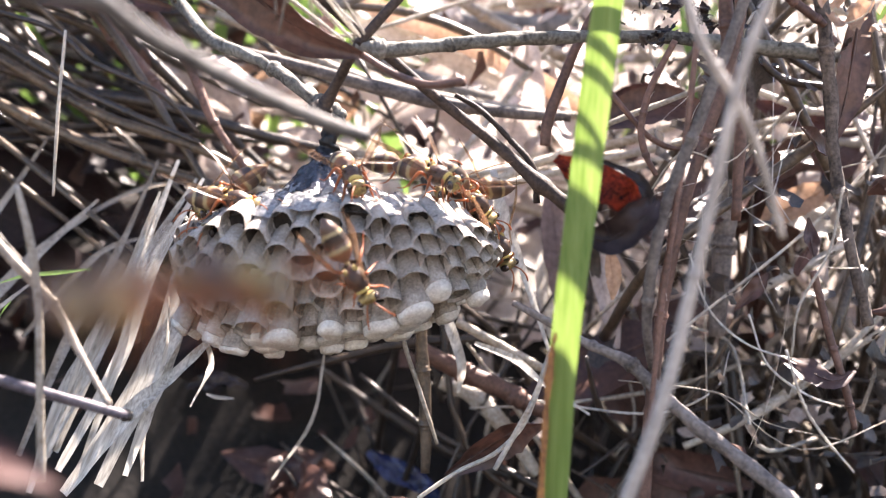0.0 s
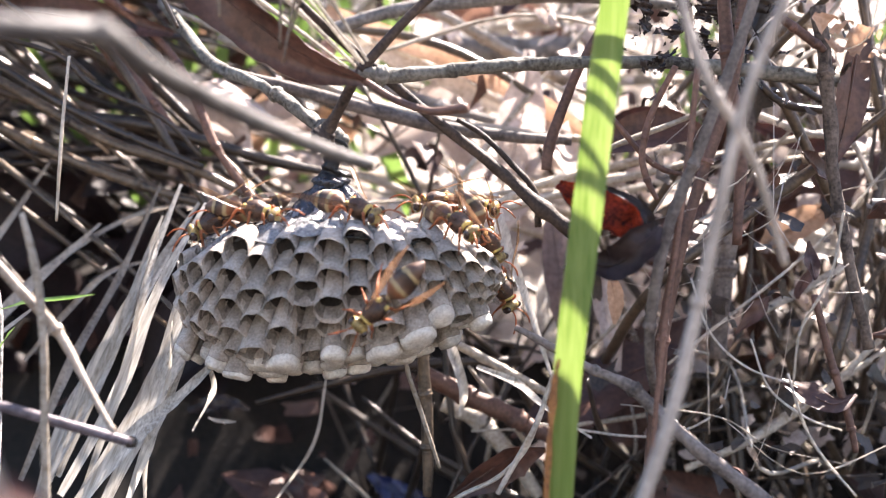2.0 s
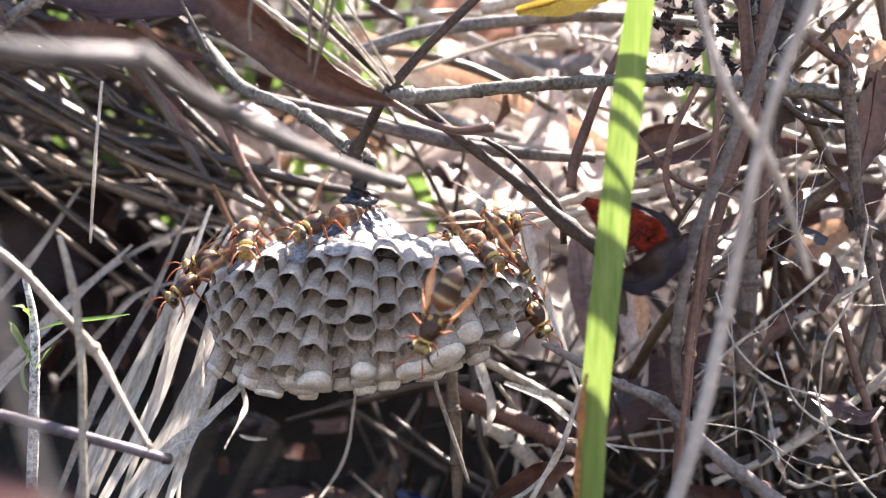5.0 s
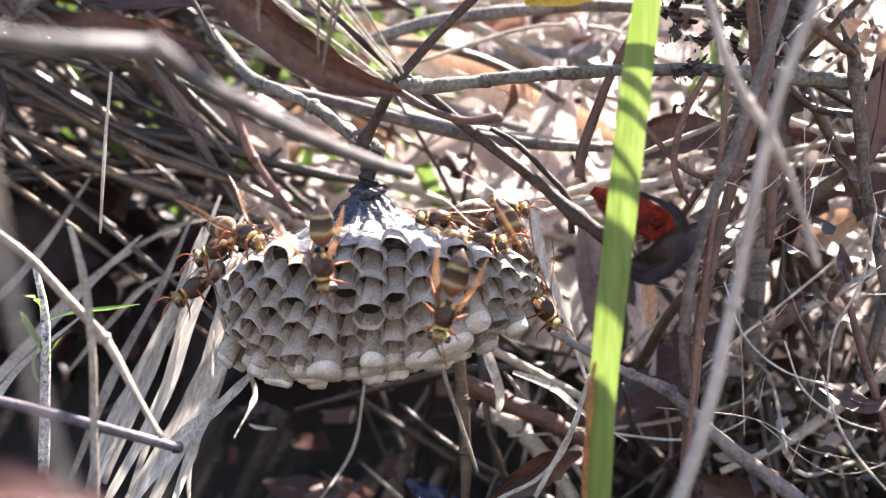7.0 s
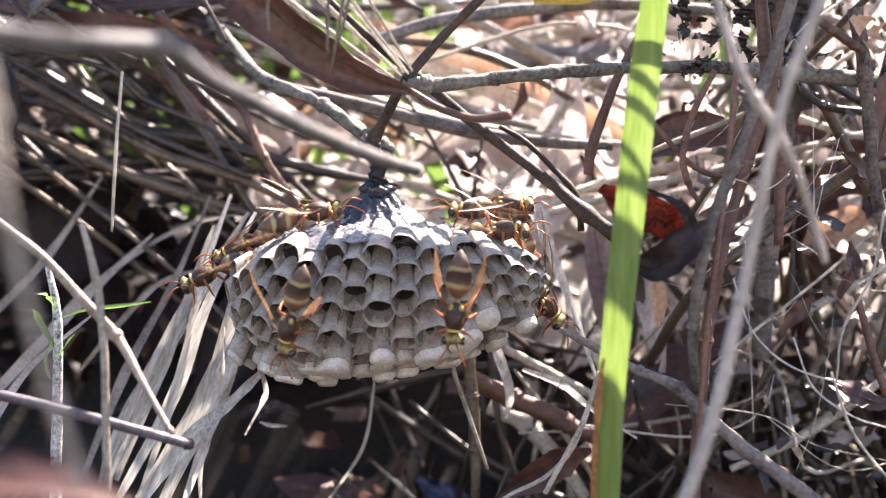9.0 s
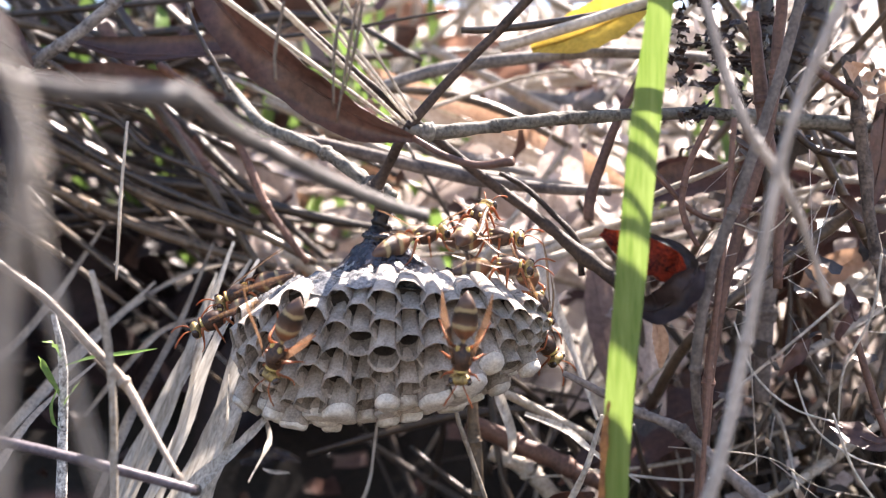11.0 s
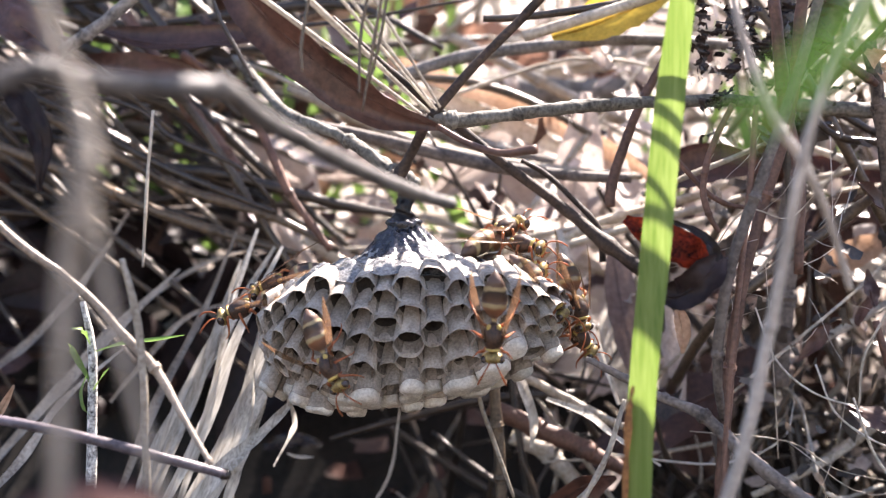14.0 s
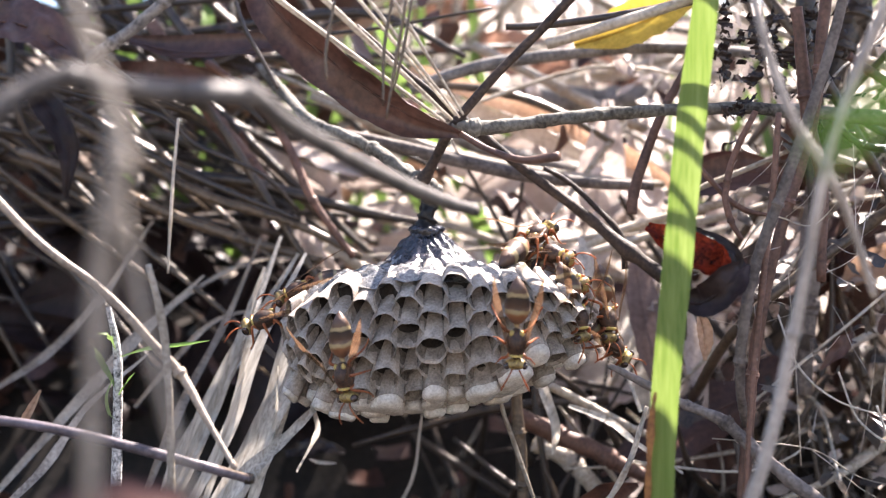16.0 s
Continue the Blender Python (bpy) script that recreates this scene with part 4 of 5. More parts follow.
# ---- pale grass blades below the nest ----
STRAWS = [
    ((-50.8, 14.0, 116.9), (-43.2, 18.0, 137.0), (-35.8, 24.0, 153.2), (-26.9, 30.0, 170.3), 13), ((-45.5, 10.0, 117.9), (-38.0, 14.0, 137.6), (-31.3, 18.0, 153.7), (-23.7, 24.0, 170.3), 12),
    ((-40.9, 8.0, 118.4), (-32.4, 12.0, 139.9), (-26.7, 16.0, 155.9), (-24.9, 18.0, 164.1), 15), ((-36.4, 6.0, 118.9), (-28.7, 9.0, 138.3), (-25.3, 12.0, 150.0), (-24.4, 14.0, 160.1), 14),
    ((-42.4, 2.0, 117.0), (-32.8, 4.0, 130.2), (-25.1, 6.0, 137.7), (-17.4, 8.0, 144.4), 13), ((-32.9, 4.0, 119.4), (-30.3, 6.0, 128.8), (-26.9, 10.0, 140.1), (-25.1, 12.0, 148.0), 8),
    ((-31.8, 8.0, 118.4), (-29.7, 8.0, 128.4), (-28.0, 8.0, 140.4), (-26.4, 8.0, 150.4), 6), ((-54.7, 20.0, 113.3), (-48.0, 24.0, 131.7), (-38.9, 28.0, 148.5), (-32.7, 34.0, 161.4), 10),
    ((-88.0, 30.0, 122.0), (-71.1, 34.0, 141.4), (-58.9, 40.0, 156.7), (-49.3, 44.0, 165.8), 12), ((-81.9, 44.0, 133.1), (-63.1, 46.0, 154.0), (-42.4, 50.0, 166.7), (-21.0, 52.0, 168.6), 9),
    ((-94.4, 40.0, 140.8), (-81.6, 44.0, 149.6), (-72.8, 50.0, 161.1), (-63.3, 56.0, 177.9), 9), ((-62.6, 36.0, 138.8), (-54.4, 36.0, 147.9), (-44.5, 38.0, 155.6), (-36.8, 40.0, 158.8), 7),
    ((-79.8, 6.0, 122.0), (-71.0, 10.0, 131.2), (-63.0, 14.0, 141.8), (-53.6, 18.0, 151.8), 11), ((-25.7, 20.0, 129.2), (-21.6, 14.0, 137.5), (-20.5, 10.0, 144.1), (-20.3, 8.0, 148.4), 6),
    ((-13.2, 40.0, 110.4), (-6.9, 36.0, 123.8), (-3.3, 34.0, 134.2), (-1.2, 30.0, 142.6), 4), ((20.2, 24.0, 147.0), (20.9, 23.0, 142.5), (22.0, 22.0, 137.0), (22.8, 22.0, 131.7), 12),
    ((27.8, 26.0, 171.9), (30.8, 24.0, 165.4), (33.7, 22.0, 152.8), (37.0, 20.0, 140.4), 15), ((24.8, 16.0, 141.0), (31.8, 14.0, 138.7), (37.6, 12.0, 135.4), (44.6, 12.0, 130.4), 7),
]
straw_rng = random.Random(17)
for *line, wide in STRAWS + [(*[Vector(q) + Vector((5 - w * 0.9, 7, 3)) for q in ln], w * 0.7) for *ln, w in STRAWS[:4]]:
    line = [Vector(q) + Vector((straw_rng.gauss(0, 0.7), straw_rng.gauss(0, 1.5), straw_rng.gauss(0, 0.5))) for q in line]
    w = wide * straw_rng.uniform(0.62, 1.05)
    v, f = sweep(line, [w * 0.06, w * 0.12, w * straw_rng.uniform(0.07, 0.11), w * 0.03], steps=8, flat=(0.12, straw_rng.uniform(0.1, 0.45)), hint=(0.3, -1, straw_rng.uniform(0.2, 1.1)), rough=0.3, seed=wide)
    tagged(mesh_object("straw_blade", v, f, PALE_BLADE if line[0].x > -56 else BROWNISH, line[0]), "flat pale grey-white dry grass blade", "dry grass", "pale grass blades below the nest")


def scatter(name, label, count, box, angle, spread, length, radius, material, seed, group, tilt=0.3, bend=0.15, flat=False):
    """Separate stems in a box of the plan."""
    rng = random.Random(seed)
    for _ in range(count):
        c = Vector([rng.uniform(a, b) for a, b in box])
        a = radians(rng.gauss(angle, spread))
        d = Vector((math.cos(a), rng.gauss(0, tilt), math.sin(a))).normalized()
        L = rng.uniform(*length)
        b = Vector((rng.gauss(0, 1), rng.gauss(0, 1), rng.gauss(0, 1))) * bend * L * 0.4
        r = rng.uniform(*radius)
        line = [c - d * L / 2, c - d * L / 6 + b, c + d * L / 5 + b * rng.uniform(-0.6, 1), c + d * L / 2]
        v, f = sweep(line, [r, r * 0.95, r * 0.8, r * 0.45], steps=5, sides=7, flat=(0.12, rng.uniform(-0.3, 0.3)) if flat else None,
                     hint=(rng.gauss(0, 0.5), -1, rng.gauss(0, 0.5)), seed=rng.random() * 50, rough=0.1, knots=[(rng.uniform(0.2, 0.8), 0.4, 0.03)])
        tagged(mesh_object(name, v, f, material, line[0]), label, "dry stem", group)


def leaves(count, box, size, material, label, group, seed):
    """Separate dead leaves lying every way in a box of the plan."""
    rng = random.Random(seed)
    for _ in range(count):
        c = Vector([rng.uniform(a, b) for a, b in box])
        d = Vector((rng.gauss(0, 1), rng.gauss(0, 0.5), rng.gauss(0, 0.6))).normalized()
        L = rng.uniform(*size)
        side = Vector((rng.gauss(0, 0.3), rng.gauss(0, 0.3), rng.gauss(0, 0.3))) * L * 0.3
        leaf("dead_leaf", label, [c - d * L / 2, c - d * L / 6 + side * 0.6, c + d * L / 6 + side, c + d * L / 2], [0.4, L * 0.2, L * 0.17, 0.3], material,
             hint=(rng.gauss(0, 0.6), -1, rng.gauss(0.4, 0.6)), group=group, curl=rng.uniform(-0.6, 0.6), wave=0.35, steps=4, across=6, seed=rng.random() * 40)


twig("grey_twig", "grey-brown twig behind the nest's twigs", [(-20.5, 34.0, 194.3), (-8.2, 34.0, 191.3), (4.1, 33.0, 188.1), (17.4, 32.0, 184.9), (31.6, 32.0, 183.1), (42.6, 32.0, 182.5)], [0.96, 1.2, 1.36, 1.28, 1.12, 0.96], GREY_BROWN, sides=10)
twig("dry_grass", "flat dry tan grass blade in the light", [(-7.4, 70.0, 211.9), (5.4, 70.0, 206.8), (21.9, 68.0, 200.4), (40.5, 66.0, 190.9), (52.6, 64.0, 182.9)], [1.28, 2.05, 2.31, 2.16, 1.02], TAN_LEAF, "dry grass", flat=(0.12, 0.2))
twig("dry_grass", "flat dry tan grass blade in the light", [(-5.5, 80.0, 206.9), (7.7, 78.0, 202.5), (23.4, 76.0, 195.5), (38.9, 76.0, 187.5)], [1.05, 1.85, 1.98, 1.05], STRAW, "dry grass", flat=(0.12, 0.2))
# ---- thickets behind ----
scatter("dead_twig", "thin grey-brown dead twig in the tangle", 26, ((-120, -30), (40, 105), (180, 226)), -30, 16, (70, 150), (0.5, 1.3), BROWN_STRAW, 21, "dead twigs above the hollow")
scatter("dead_twig", "weathered dark dead twig in the tangle", 18, ((-120, -25), (40, 105), (180, 228)), -25, 22, (50, 130), (0.5, 1.4), DARK_BARK, 22, "dead twigs above the hollow")
scatter("dead_twig", "pale bleached twig crossing the light", 26, ((0, 110), (40, 130), (165, 235)), -8, 28, (60, 140), (0.4, 1.3), STRAW, 28, "bleached twigs in the light")
scatter("dry_straw", "thin pale dry stem among dark litter", 12, ((0, 130), (40, 100), (85, 150)), 135, 35, (40, 90), (0.35, 0.8), STRAW, 23, "dry stems over the hollow")
scatter("dry_straw", "straw-coloured upright dead stem", 9, ((70, 140), (20, 95), (120, 230)), 85, 25, (60, 130), (0.35, 1.0), STRAW, 29, "upright dead stems")
scatter("dry_straw", "brown upright dead stem", 14, ((66, 135), (15, 80), (110, 230)), 92, 20, (70, 150), (0.4, 1.3), BROWN_STRAW, 24, "upright dead stems")
scatter("dry_straw", "fine pale bent dry stem", 12, ((50, 130), (20, 80), (125, 200)), 70, 50, (30, 80), (0.15, 0.45), PALE_STRAW, 25, "fine bent stems", bend=0.5)
# Unseen stems and leaves placed overhead to cast shadow bands on the blade
for y0, z0, r, slope in ((-19, 222.1, 0.42, 0), (-16, 224.6, 0.42, 0.02), (-13, 225, 0.32, -0.3), (-9, 228, 0.5, 0.25), (-27, 214, 0.8, 0.5)):
    twig("dry_straw", "unseen dry stem overhead, placed to shadow the grass blade", [(20, y0 + 2, z0 + 5 - 36 * slope), (45, y0, z0 - 11 * slope), (70, y0, z0 + 14 * slope), (120, y0 + 3, z0 + 6 + 60 * slope)], [r, r, r, r * 0.6], STRAW, "dry stem", "overhanging stems")
leaf("overhanging_leaf", "unseen brown leaf overhead, placed to shadow the grass blade", [(46, -2.4, 232), (58, -2.4, 232), (78, -2.4, 232), (100, -2, 234)], [0.5, 2.9, 2.9, 0.5], BROWN_LEAF, hint=(0, 0.1, 1))
leaf("overhanging_leaf", "unseen brown leaf overhead, placed to shadow the grass blade", [(38, -24.4, 232), (48, -24.4, 232), (60, -24.4, 232), (74, -24, 233)], [0.5, 2.6, 2.6, 0.5], BROWN_LEAF, hint=(0, 0.1, 1))
leaf("overhanging_leaf", "unseen brown leaf overhead, placed to shadow the grass blade", [(58, 17, 232), (70, 20, 232), (92, 20, 232), (106, 21, 234)], [4, 15, 15, 1], BROWN_LEAF, hint=(0, 0.1, 1))
# Leaf added out of view to keep the sun off the flying wasp
leaf("overhanging_leaf", "broad unseen leaf added overhead to shade the flying wasp", [(30, -84, 264), (40, -84, 262), (52, -83, 262), (66, -82, 264)], [3, 15, 15, 2], BROWN_LEAF, hint=(0, 0.1, 1))
# Leaf canopy added out of view to throw shade on the left thicket
leaves(30, ((-185, 12), (52, 182), (280, 325)), (50, 90), BROWN_LEAF, "unseen brown leaf added overhead to shade the thicket", "dead leaves overhead", 37)
# Dark bark here puts the thicket's shade into the twigs' colour
scatter("dead_twig", "thin dead twig coloured dark for the shaded thicket", 120, ((-190, -40), (60, 150), (165, 240)), -30, 26, (60, 160), (0.5, 1.5), DARK_BARK, 1, "twigs of the thicket")


def crumbs(name, label, count, box, size, material, seed):
    """Crumpled scraps of leaf and bark in one mesh."""
    rng = random.Random(seed)
    verts, faces = [], []
    for _ in range(count):
        c = Vector([rng.uniform(a, b) for a, b in box])
        r = rng.uniform(*size)
        x = Vector((rng.gauss(0, 1), rng.gauss(0, 1), rng.gauss(0, 1))).normalized()
        y = x.orthogonal().normalized()
        z = x.cross(y)
        k = len(verts)
        for i in range(3):
            for j in range(3):
                verts.append(c + x * ((i - 1) * r * rng.uniform(0.7, 1.6)) + y * ((j - 1) * r * rng.uniform(0.4, 0.9)) + z * rng.uniform(-0.4, 0.4) * r)
        faces += [(k + i * 3 + j, k + i * 3 + j + 1, k + i * 3 + j + 4, k + i * 3 + j + 3) for i in range(2) for j in range(2)]
    return tagged(mesh_object(name, verts, faces, material), label, "litter", kind="stuff")


crumbs("litter_scraps", "dark scraps of leaf and bark among the stems", 320, ((45, 170), (20, 110), (75, 190)), (1.0, 3.4), DARK_BARK, 51)
crumbs("litter_scraps", "fine dark scraps of bark caught between stems", 420, ((58, 130), (-4, 60), (80, 200)), (0.4, 1.6), DARK_BARK, 54)
crumbs("litter_scraps", "brown scraps of dead leaf", 480, ((-130, 170), (55, 150), (75, 230)), (1.2, 3.8), BROWN_LEAF, 52)
crumbs("litter_scraps", "pale scraps of bleached leaf", 620, ((20, 180), (40, 150), (120, 225)), (0.8, 3.0), PINK_LEAF, 53)
# Dark bark on these stems carries part of the hollow's shade
scatter("dry_straw", "dry stem in the hollow, darkened for its shade", 90, ((-10, 170), (45, 110), (75, 150)), 120, 45, (40, 120), (0.3, 1.1), DARK_BARK, 3, "dark stems in the hollow")
thicket("straw_litter", "sunlit pale dry grass stems", 240, ((-120, 220), (110, 330), (165, 330)), 15, 50, (60, 160), (0.4, 1.4), PALE_STRAW, 4)
scatter("dry_straw", "upright brown dead stem in the thicket", 110, ((80, 200), (30, 130), (90, 260)), 95, 24, (80, 180), (0.4, 1.3), BROWN_STRAW, 6, "upright stems of the thicket")


scatter("grass_leaf", "green grass leaf lit from behind", 12, ((-120, 10), (80, 140), (185, 250)), 95, 25, (30, 80), (1.2, 2.6), LEAF_GREEN, 41, "green grass behind the twigs", flat=True)
leaves(16, ((-110, 120), (90, 260), (165, 260)), (30, 60), PINK_LEAF, "pale pinkish-brown dead leaf in the sun", "sunlit dead leaves", 31)
leaves(16, ((-40, 60), (60, 120), (160, 200)), (14, 34), PINK_LEAF, "pale bleached dead leaf behind the nest", "bleached leaves behind the nest", 39)
# Near-black leaves added to fill the hollow, standing in for its shade
leaves(34, ((-150, -34), (78, 112), (132, 184)), (34, 62), DARK_LEAF, "near-black leaf added to give the hollow its shade", "rotting leaves in the hollow", 61)
leaves(46, ((-190, -40), (120, 200), (150, 260)), (30, 60), BROWN_LEAF, "brown dead leaf in the shaded litter", "dead leaves in the shade", 34)
leaves(12, ((-150, 10), (95, 150), (150, 235)), (18, 34), TAN_LEAF, "orange-brown dead leaf among twigs", "orange leaves among the twigs", 35)
leaves(20, ((70, 160), (55, 130), (135, 190)), (18, 40), PINK_LEAF, "bleached dead leaf between stems", "bleached leaves between stems", 36)
leaves(8, ((70, 140), (50, 110), (150, 205)), (25, 45), BROWN_LEAF, "red-brown dead leaf among stems", "dead leaves among the stems", 32)
leaves(14, ((-20, 120), (30, 80), (85, 140)), (25, 45), BROWN_LEAF, "dark dead leaf in the hollow", "dead leaves in the hollow", 33)


leaves(22, ((58, 125), (0, 60), (85, 190)), (5, 12), BROWN_LEAF, "small curled brown leaf scrap between stems", "leaf scraps between stems", 38)
scatter("fine_thread", "fine pale thread-like stem curled in the tangle", 14, ((55, 125), (-12, 40), (135, 205)), 60, 70, (12, 40), (0.07, 0.14), STRAW, 26, "fine curled threads", bend=0.35)


# ---- sunlit grass and leaves far behind ----
scatter("upright_grass", "bleached thin grass stem standing in the sun", 70, ((-70, 130), (150, 260), (190, 290)), 88, 9, (60, 130), (0.35, 1.0), PALE_STRAW, 61, "bleached grass far behind", tilt=0.1, bend=0.1)
scatter("upright_grass", "brown thin grass stem standing in the sun", 34, ((-80, 130), (110, 220), (185, 280)), 84, 14, (50, 120), (0.3, 0.8), BROWNISH, 62, "bleached grass far behind", tilt=0.1, bend=0.15)
scatter("upright_grass", "fresh green grass blade standing in the sun", 26, ((-90, 10), (130, 230), (195, 275)), 92, 12, (50, 110), (1.0, 2.4), LEAF_GREEN, 63, "green grass far behind", tilt=0.1, flat=True)
scatter("upright_grass", "fresh green grass blade standing in the sun", 9, ((60, 130), (90, 170), (190, 255)), 70, 25, (40, 80), (0.8, 1.6), LEAF_GREEN, 64, "green grass far behind", flat=True)
for pts, wid in (([(2, 150, 232), (12, 148, 227), (24, 146, 224), (38, 146, 218)], 9), ([(20, 140, 214), (31, 140, 219), (42, 138, 220), (54, 138, 214)], 8), ([(-30, 170, 250), (-18, 168, 246), (-4, 166, 243), (12, 166, 244)], 8)):
    leaf("dead_leaf", "salmon-brown dead leaf lit by the sun", pts, [1, wid, wid * 0.9, 0.8], SALMON, hint=(0.1, -0.9, 0.4), group="salmon leaves behind", wave=0.4)
twig("log", "blurred grey fallen stick behind the leaves", [(12, 112, 209.5), (24, 110, 209.2), (38, 110, 208.4), (52, 112, 209.4)], [3.2, 3.6, 3.4, 3.0], BARK, "stick", sides=12, rough=0.1)
crumbs("wet_scraps", "wet black leaf scraps full of glints", 90, ((48, 80), (2, 26), (188, 224)), (0.3, 1.2), WET_DARK, 65)
web = random.Random(66)
for k in range(16):
    c = Vector((web.uniform(49, 76), web.uniform(-14, 6), web.uniform(152, 186)))
    d = Vector((web.gauss(0, 1), web.gauss(0, 0.5), web.gauss(0, 1))).normalized() * web.uniform(2, 9)
    b = Vector((web.gauss(0, 1), web.gauss(0, 1), web.gauss(0, 1))) * 0.3
    twig("silk_thread", "tangled white spider silk between stems", [c - d, c - d * 0.3 + b, c + d * 0.4 - b * 0.5, c + d], [0.03, 0.04, 0.035, 0.02], SILK, "silk thread", "silk threads", sides=4, steps=4)


# ---- wasps ----
def band_material(name, stops, rough, axis="Y", lo=-0.0086, hi=0.0045):
    """Bands of colour along the body."""
    m = mat(name, (0.5, 0.5, 0.5), (0.6, 0.6, 0.6), 900, 4000, rough, 0.25, vary=0.1, coat=0.25)
    n, l = m.node_tree.nodes, m.node_tree.links
    ramp = next(q for q in n if q.type == "VALTORGB")
    hsv = next(q for q in n if q.type == "HUE_SAT")
    co = n.new("ShaderNodeTexCoord")
    sep = n.new("ShaderNodeSeparateXYZ")
    l.new(co.outputs["Object"], sep.inputs[0])
    rng = n.new("ShaderNodeMapRange")
    rng.inputs[1].default_value, rng.inputs[2].default_value = lo, hi
    wob = n.new("ShaderNodeTexNoise")
    wob.inputs["Scale"].default_value = 500
    l.new(co.outputs["Object"], wob.inputs[0])
    ma = n.new("ShaderNodeMath")
    ma.operation = "MULTIPLY_ADD"
    ma.inputs[1].default_value = 0.0008
    l.new(wob.outputs[0], ma.inputs[0])
    l.new(sep.outputs[axis], ma.inputs[2])
    l.new(ma.outputs[0], rng.inputs[0])
    bands = n.new("ShaderNodeValToRGB")
    cr = bands.color_ramp
    for i, (p, c) in enumerate(stops):
        e = cr.elements[i] if i < 2 else cr.elements.new(p)
        e.position, e.color = p, (*c, 1)
    l.new(rng.outputs[0], bands.inputs[0])
    mul = n.new("ShaderNodeMixRGB")
    mul.blend_type, mul.inputs[0].default_value = "MULTIPLY", 0.5
    l.new(bands.outputs[0], mul.inputs[1])
    l.new(ramp.outputs[0], mul.inputs[2])
    l.new(mul.outputs[0], hsv.inputs["Color"])
    return m


WASP_SIZE = 0.97
YEL, ORG, BRN, BLK = (0.37, 0.285, 0.15), (0.24, 0.10, 0.046), (0.115, 0.062, 0.04), (0.03, 0.02, 0.015)
ABDOMEN = band_material("wasp_abdomen", [(0.0, BRN), (0.12, BRN), (0.14, YEL), (0.165, YEL), (0.185, BLK), (0.30, BRN), (0.32, YEL), (0.345, YEL), (0.37, ORG), (0.47, BRN), (0.49, YEL), (0.515, YEL), (0.54, BLK), (0.64, ORG)], 0.55)
THORAX = mat("wasp_thorax", (0.012, 0.008, 0.007), (0.10, 0.048, 0.026), 700, 2500, 0.5, 0.4, vary=0.1)
FACE = mat("wasp_face", (0.07, 0.035, 0.016), (0.42, 0.31, 0.10), 700, 2500, 0.45, 0.2, vary=0.1)
YELLOW = mat("wasp_yellow", (0.30, 0.20, 0.06), (0.55, 0.41, 0.12), 700, 2500, 0.45, 0.2, vary=0.1)
EYE = mat("wasp_eye", (0.02, 0.012, 0.01), (0.06, 0.035, 0.025), 2000, 6000, 0.2, 0.1, vary=0.1, coat=0.5)
LEG = mat("wasp_leg", (0.24, 0.075, 0.032), (0.50, 0.18, 0.075), 500, 2500, 0.4, 0.2, see=0.35, vary=0.1)


def wing_material():
    m = mat("wasp_wing", (0.09, 0.048, 0.03), (0.22, 0.125, 0.075), 400, 2500, 0.3, 0.3, see=0.5, vary=0.1)
    n, l = m.node_tree.nodes, m.node_tree.links
    out = n["Material Output"]
    clear = n.new("ShaderNodeBsdfTransparent")
    clear.inputs[0].default_value = (0.95, 0.8, 0.6, 1)
    mx = n.new("ShaderNodeMixShader")
    mx.inputs[0].default_value = 0.38
    l.new(out.inputs[0].links[0].from_socket, mx.inputs[1])
    l.new(clear.outputs[0], mx.inputs[2])
    l.new(mx.outputs[0], out.inputs[0])
    return m


WING = wing_material()


def blob(center, size, seg=12, ring=8, profile=None):
    """An ellipsoid's verts and faces; profile squeezes it along y."""
    verts, faces = [], []
    for j in range(ring + 1):
        b = math.pi * j / ring
        for i in range(seg):
            a = 2 * math.pi * i / seg
            y = math.cos(b)
            k = profile(y) if profile else 1
            verts.append(Vector(center) + Vector((math.sin(b) * math.cos(a) * size[0] * k, y * size[1], math.sin(b) * math.sin(a) * size[2] * k)))
    for j in range(ring):
        faces += [(j * seg + i, (j + 1) * seg + i, (j + 1) * seg + (i + 1) % seg, j * seg + (i + 1) % seg) for i in range(seg)]
    return verts, faces


def part(name, vf, material, parent, label=""):
    ob = mesh_object(name, [Vector(q) * WASP_SIZE for q in vf[0]], vf[1], material, parent=parent)
    if label:
        ob["label"] = label
    return ob


def lathe(profile, bend, seg=14):
    """Rings along -y: (y, radius) pairs, lowered by bend(y)."""
    verts, faces = [], []
    for j, (y, r) in enumerate(profile):
        for i in range(seg):
            a = 2 * math.pi * i / seg
            verts.append(Vector((math.cos(a) * r * 1.02, y, math.sin(a) * r * 1.02 + bend(y))))
        if j:
            faces += [((j - 1) * seg + i, (j - 1) * seg + (i + 1) % seg, j * seg + (i + 1) % seg, j * seg + i) for i in range(seg)]
    faces.append(tuple(range(len(verts) - seg, len(verts))))
    return verts, faces


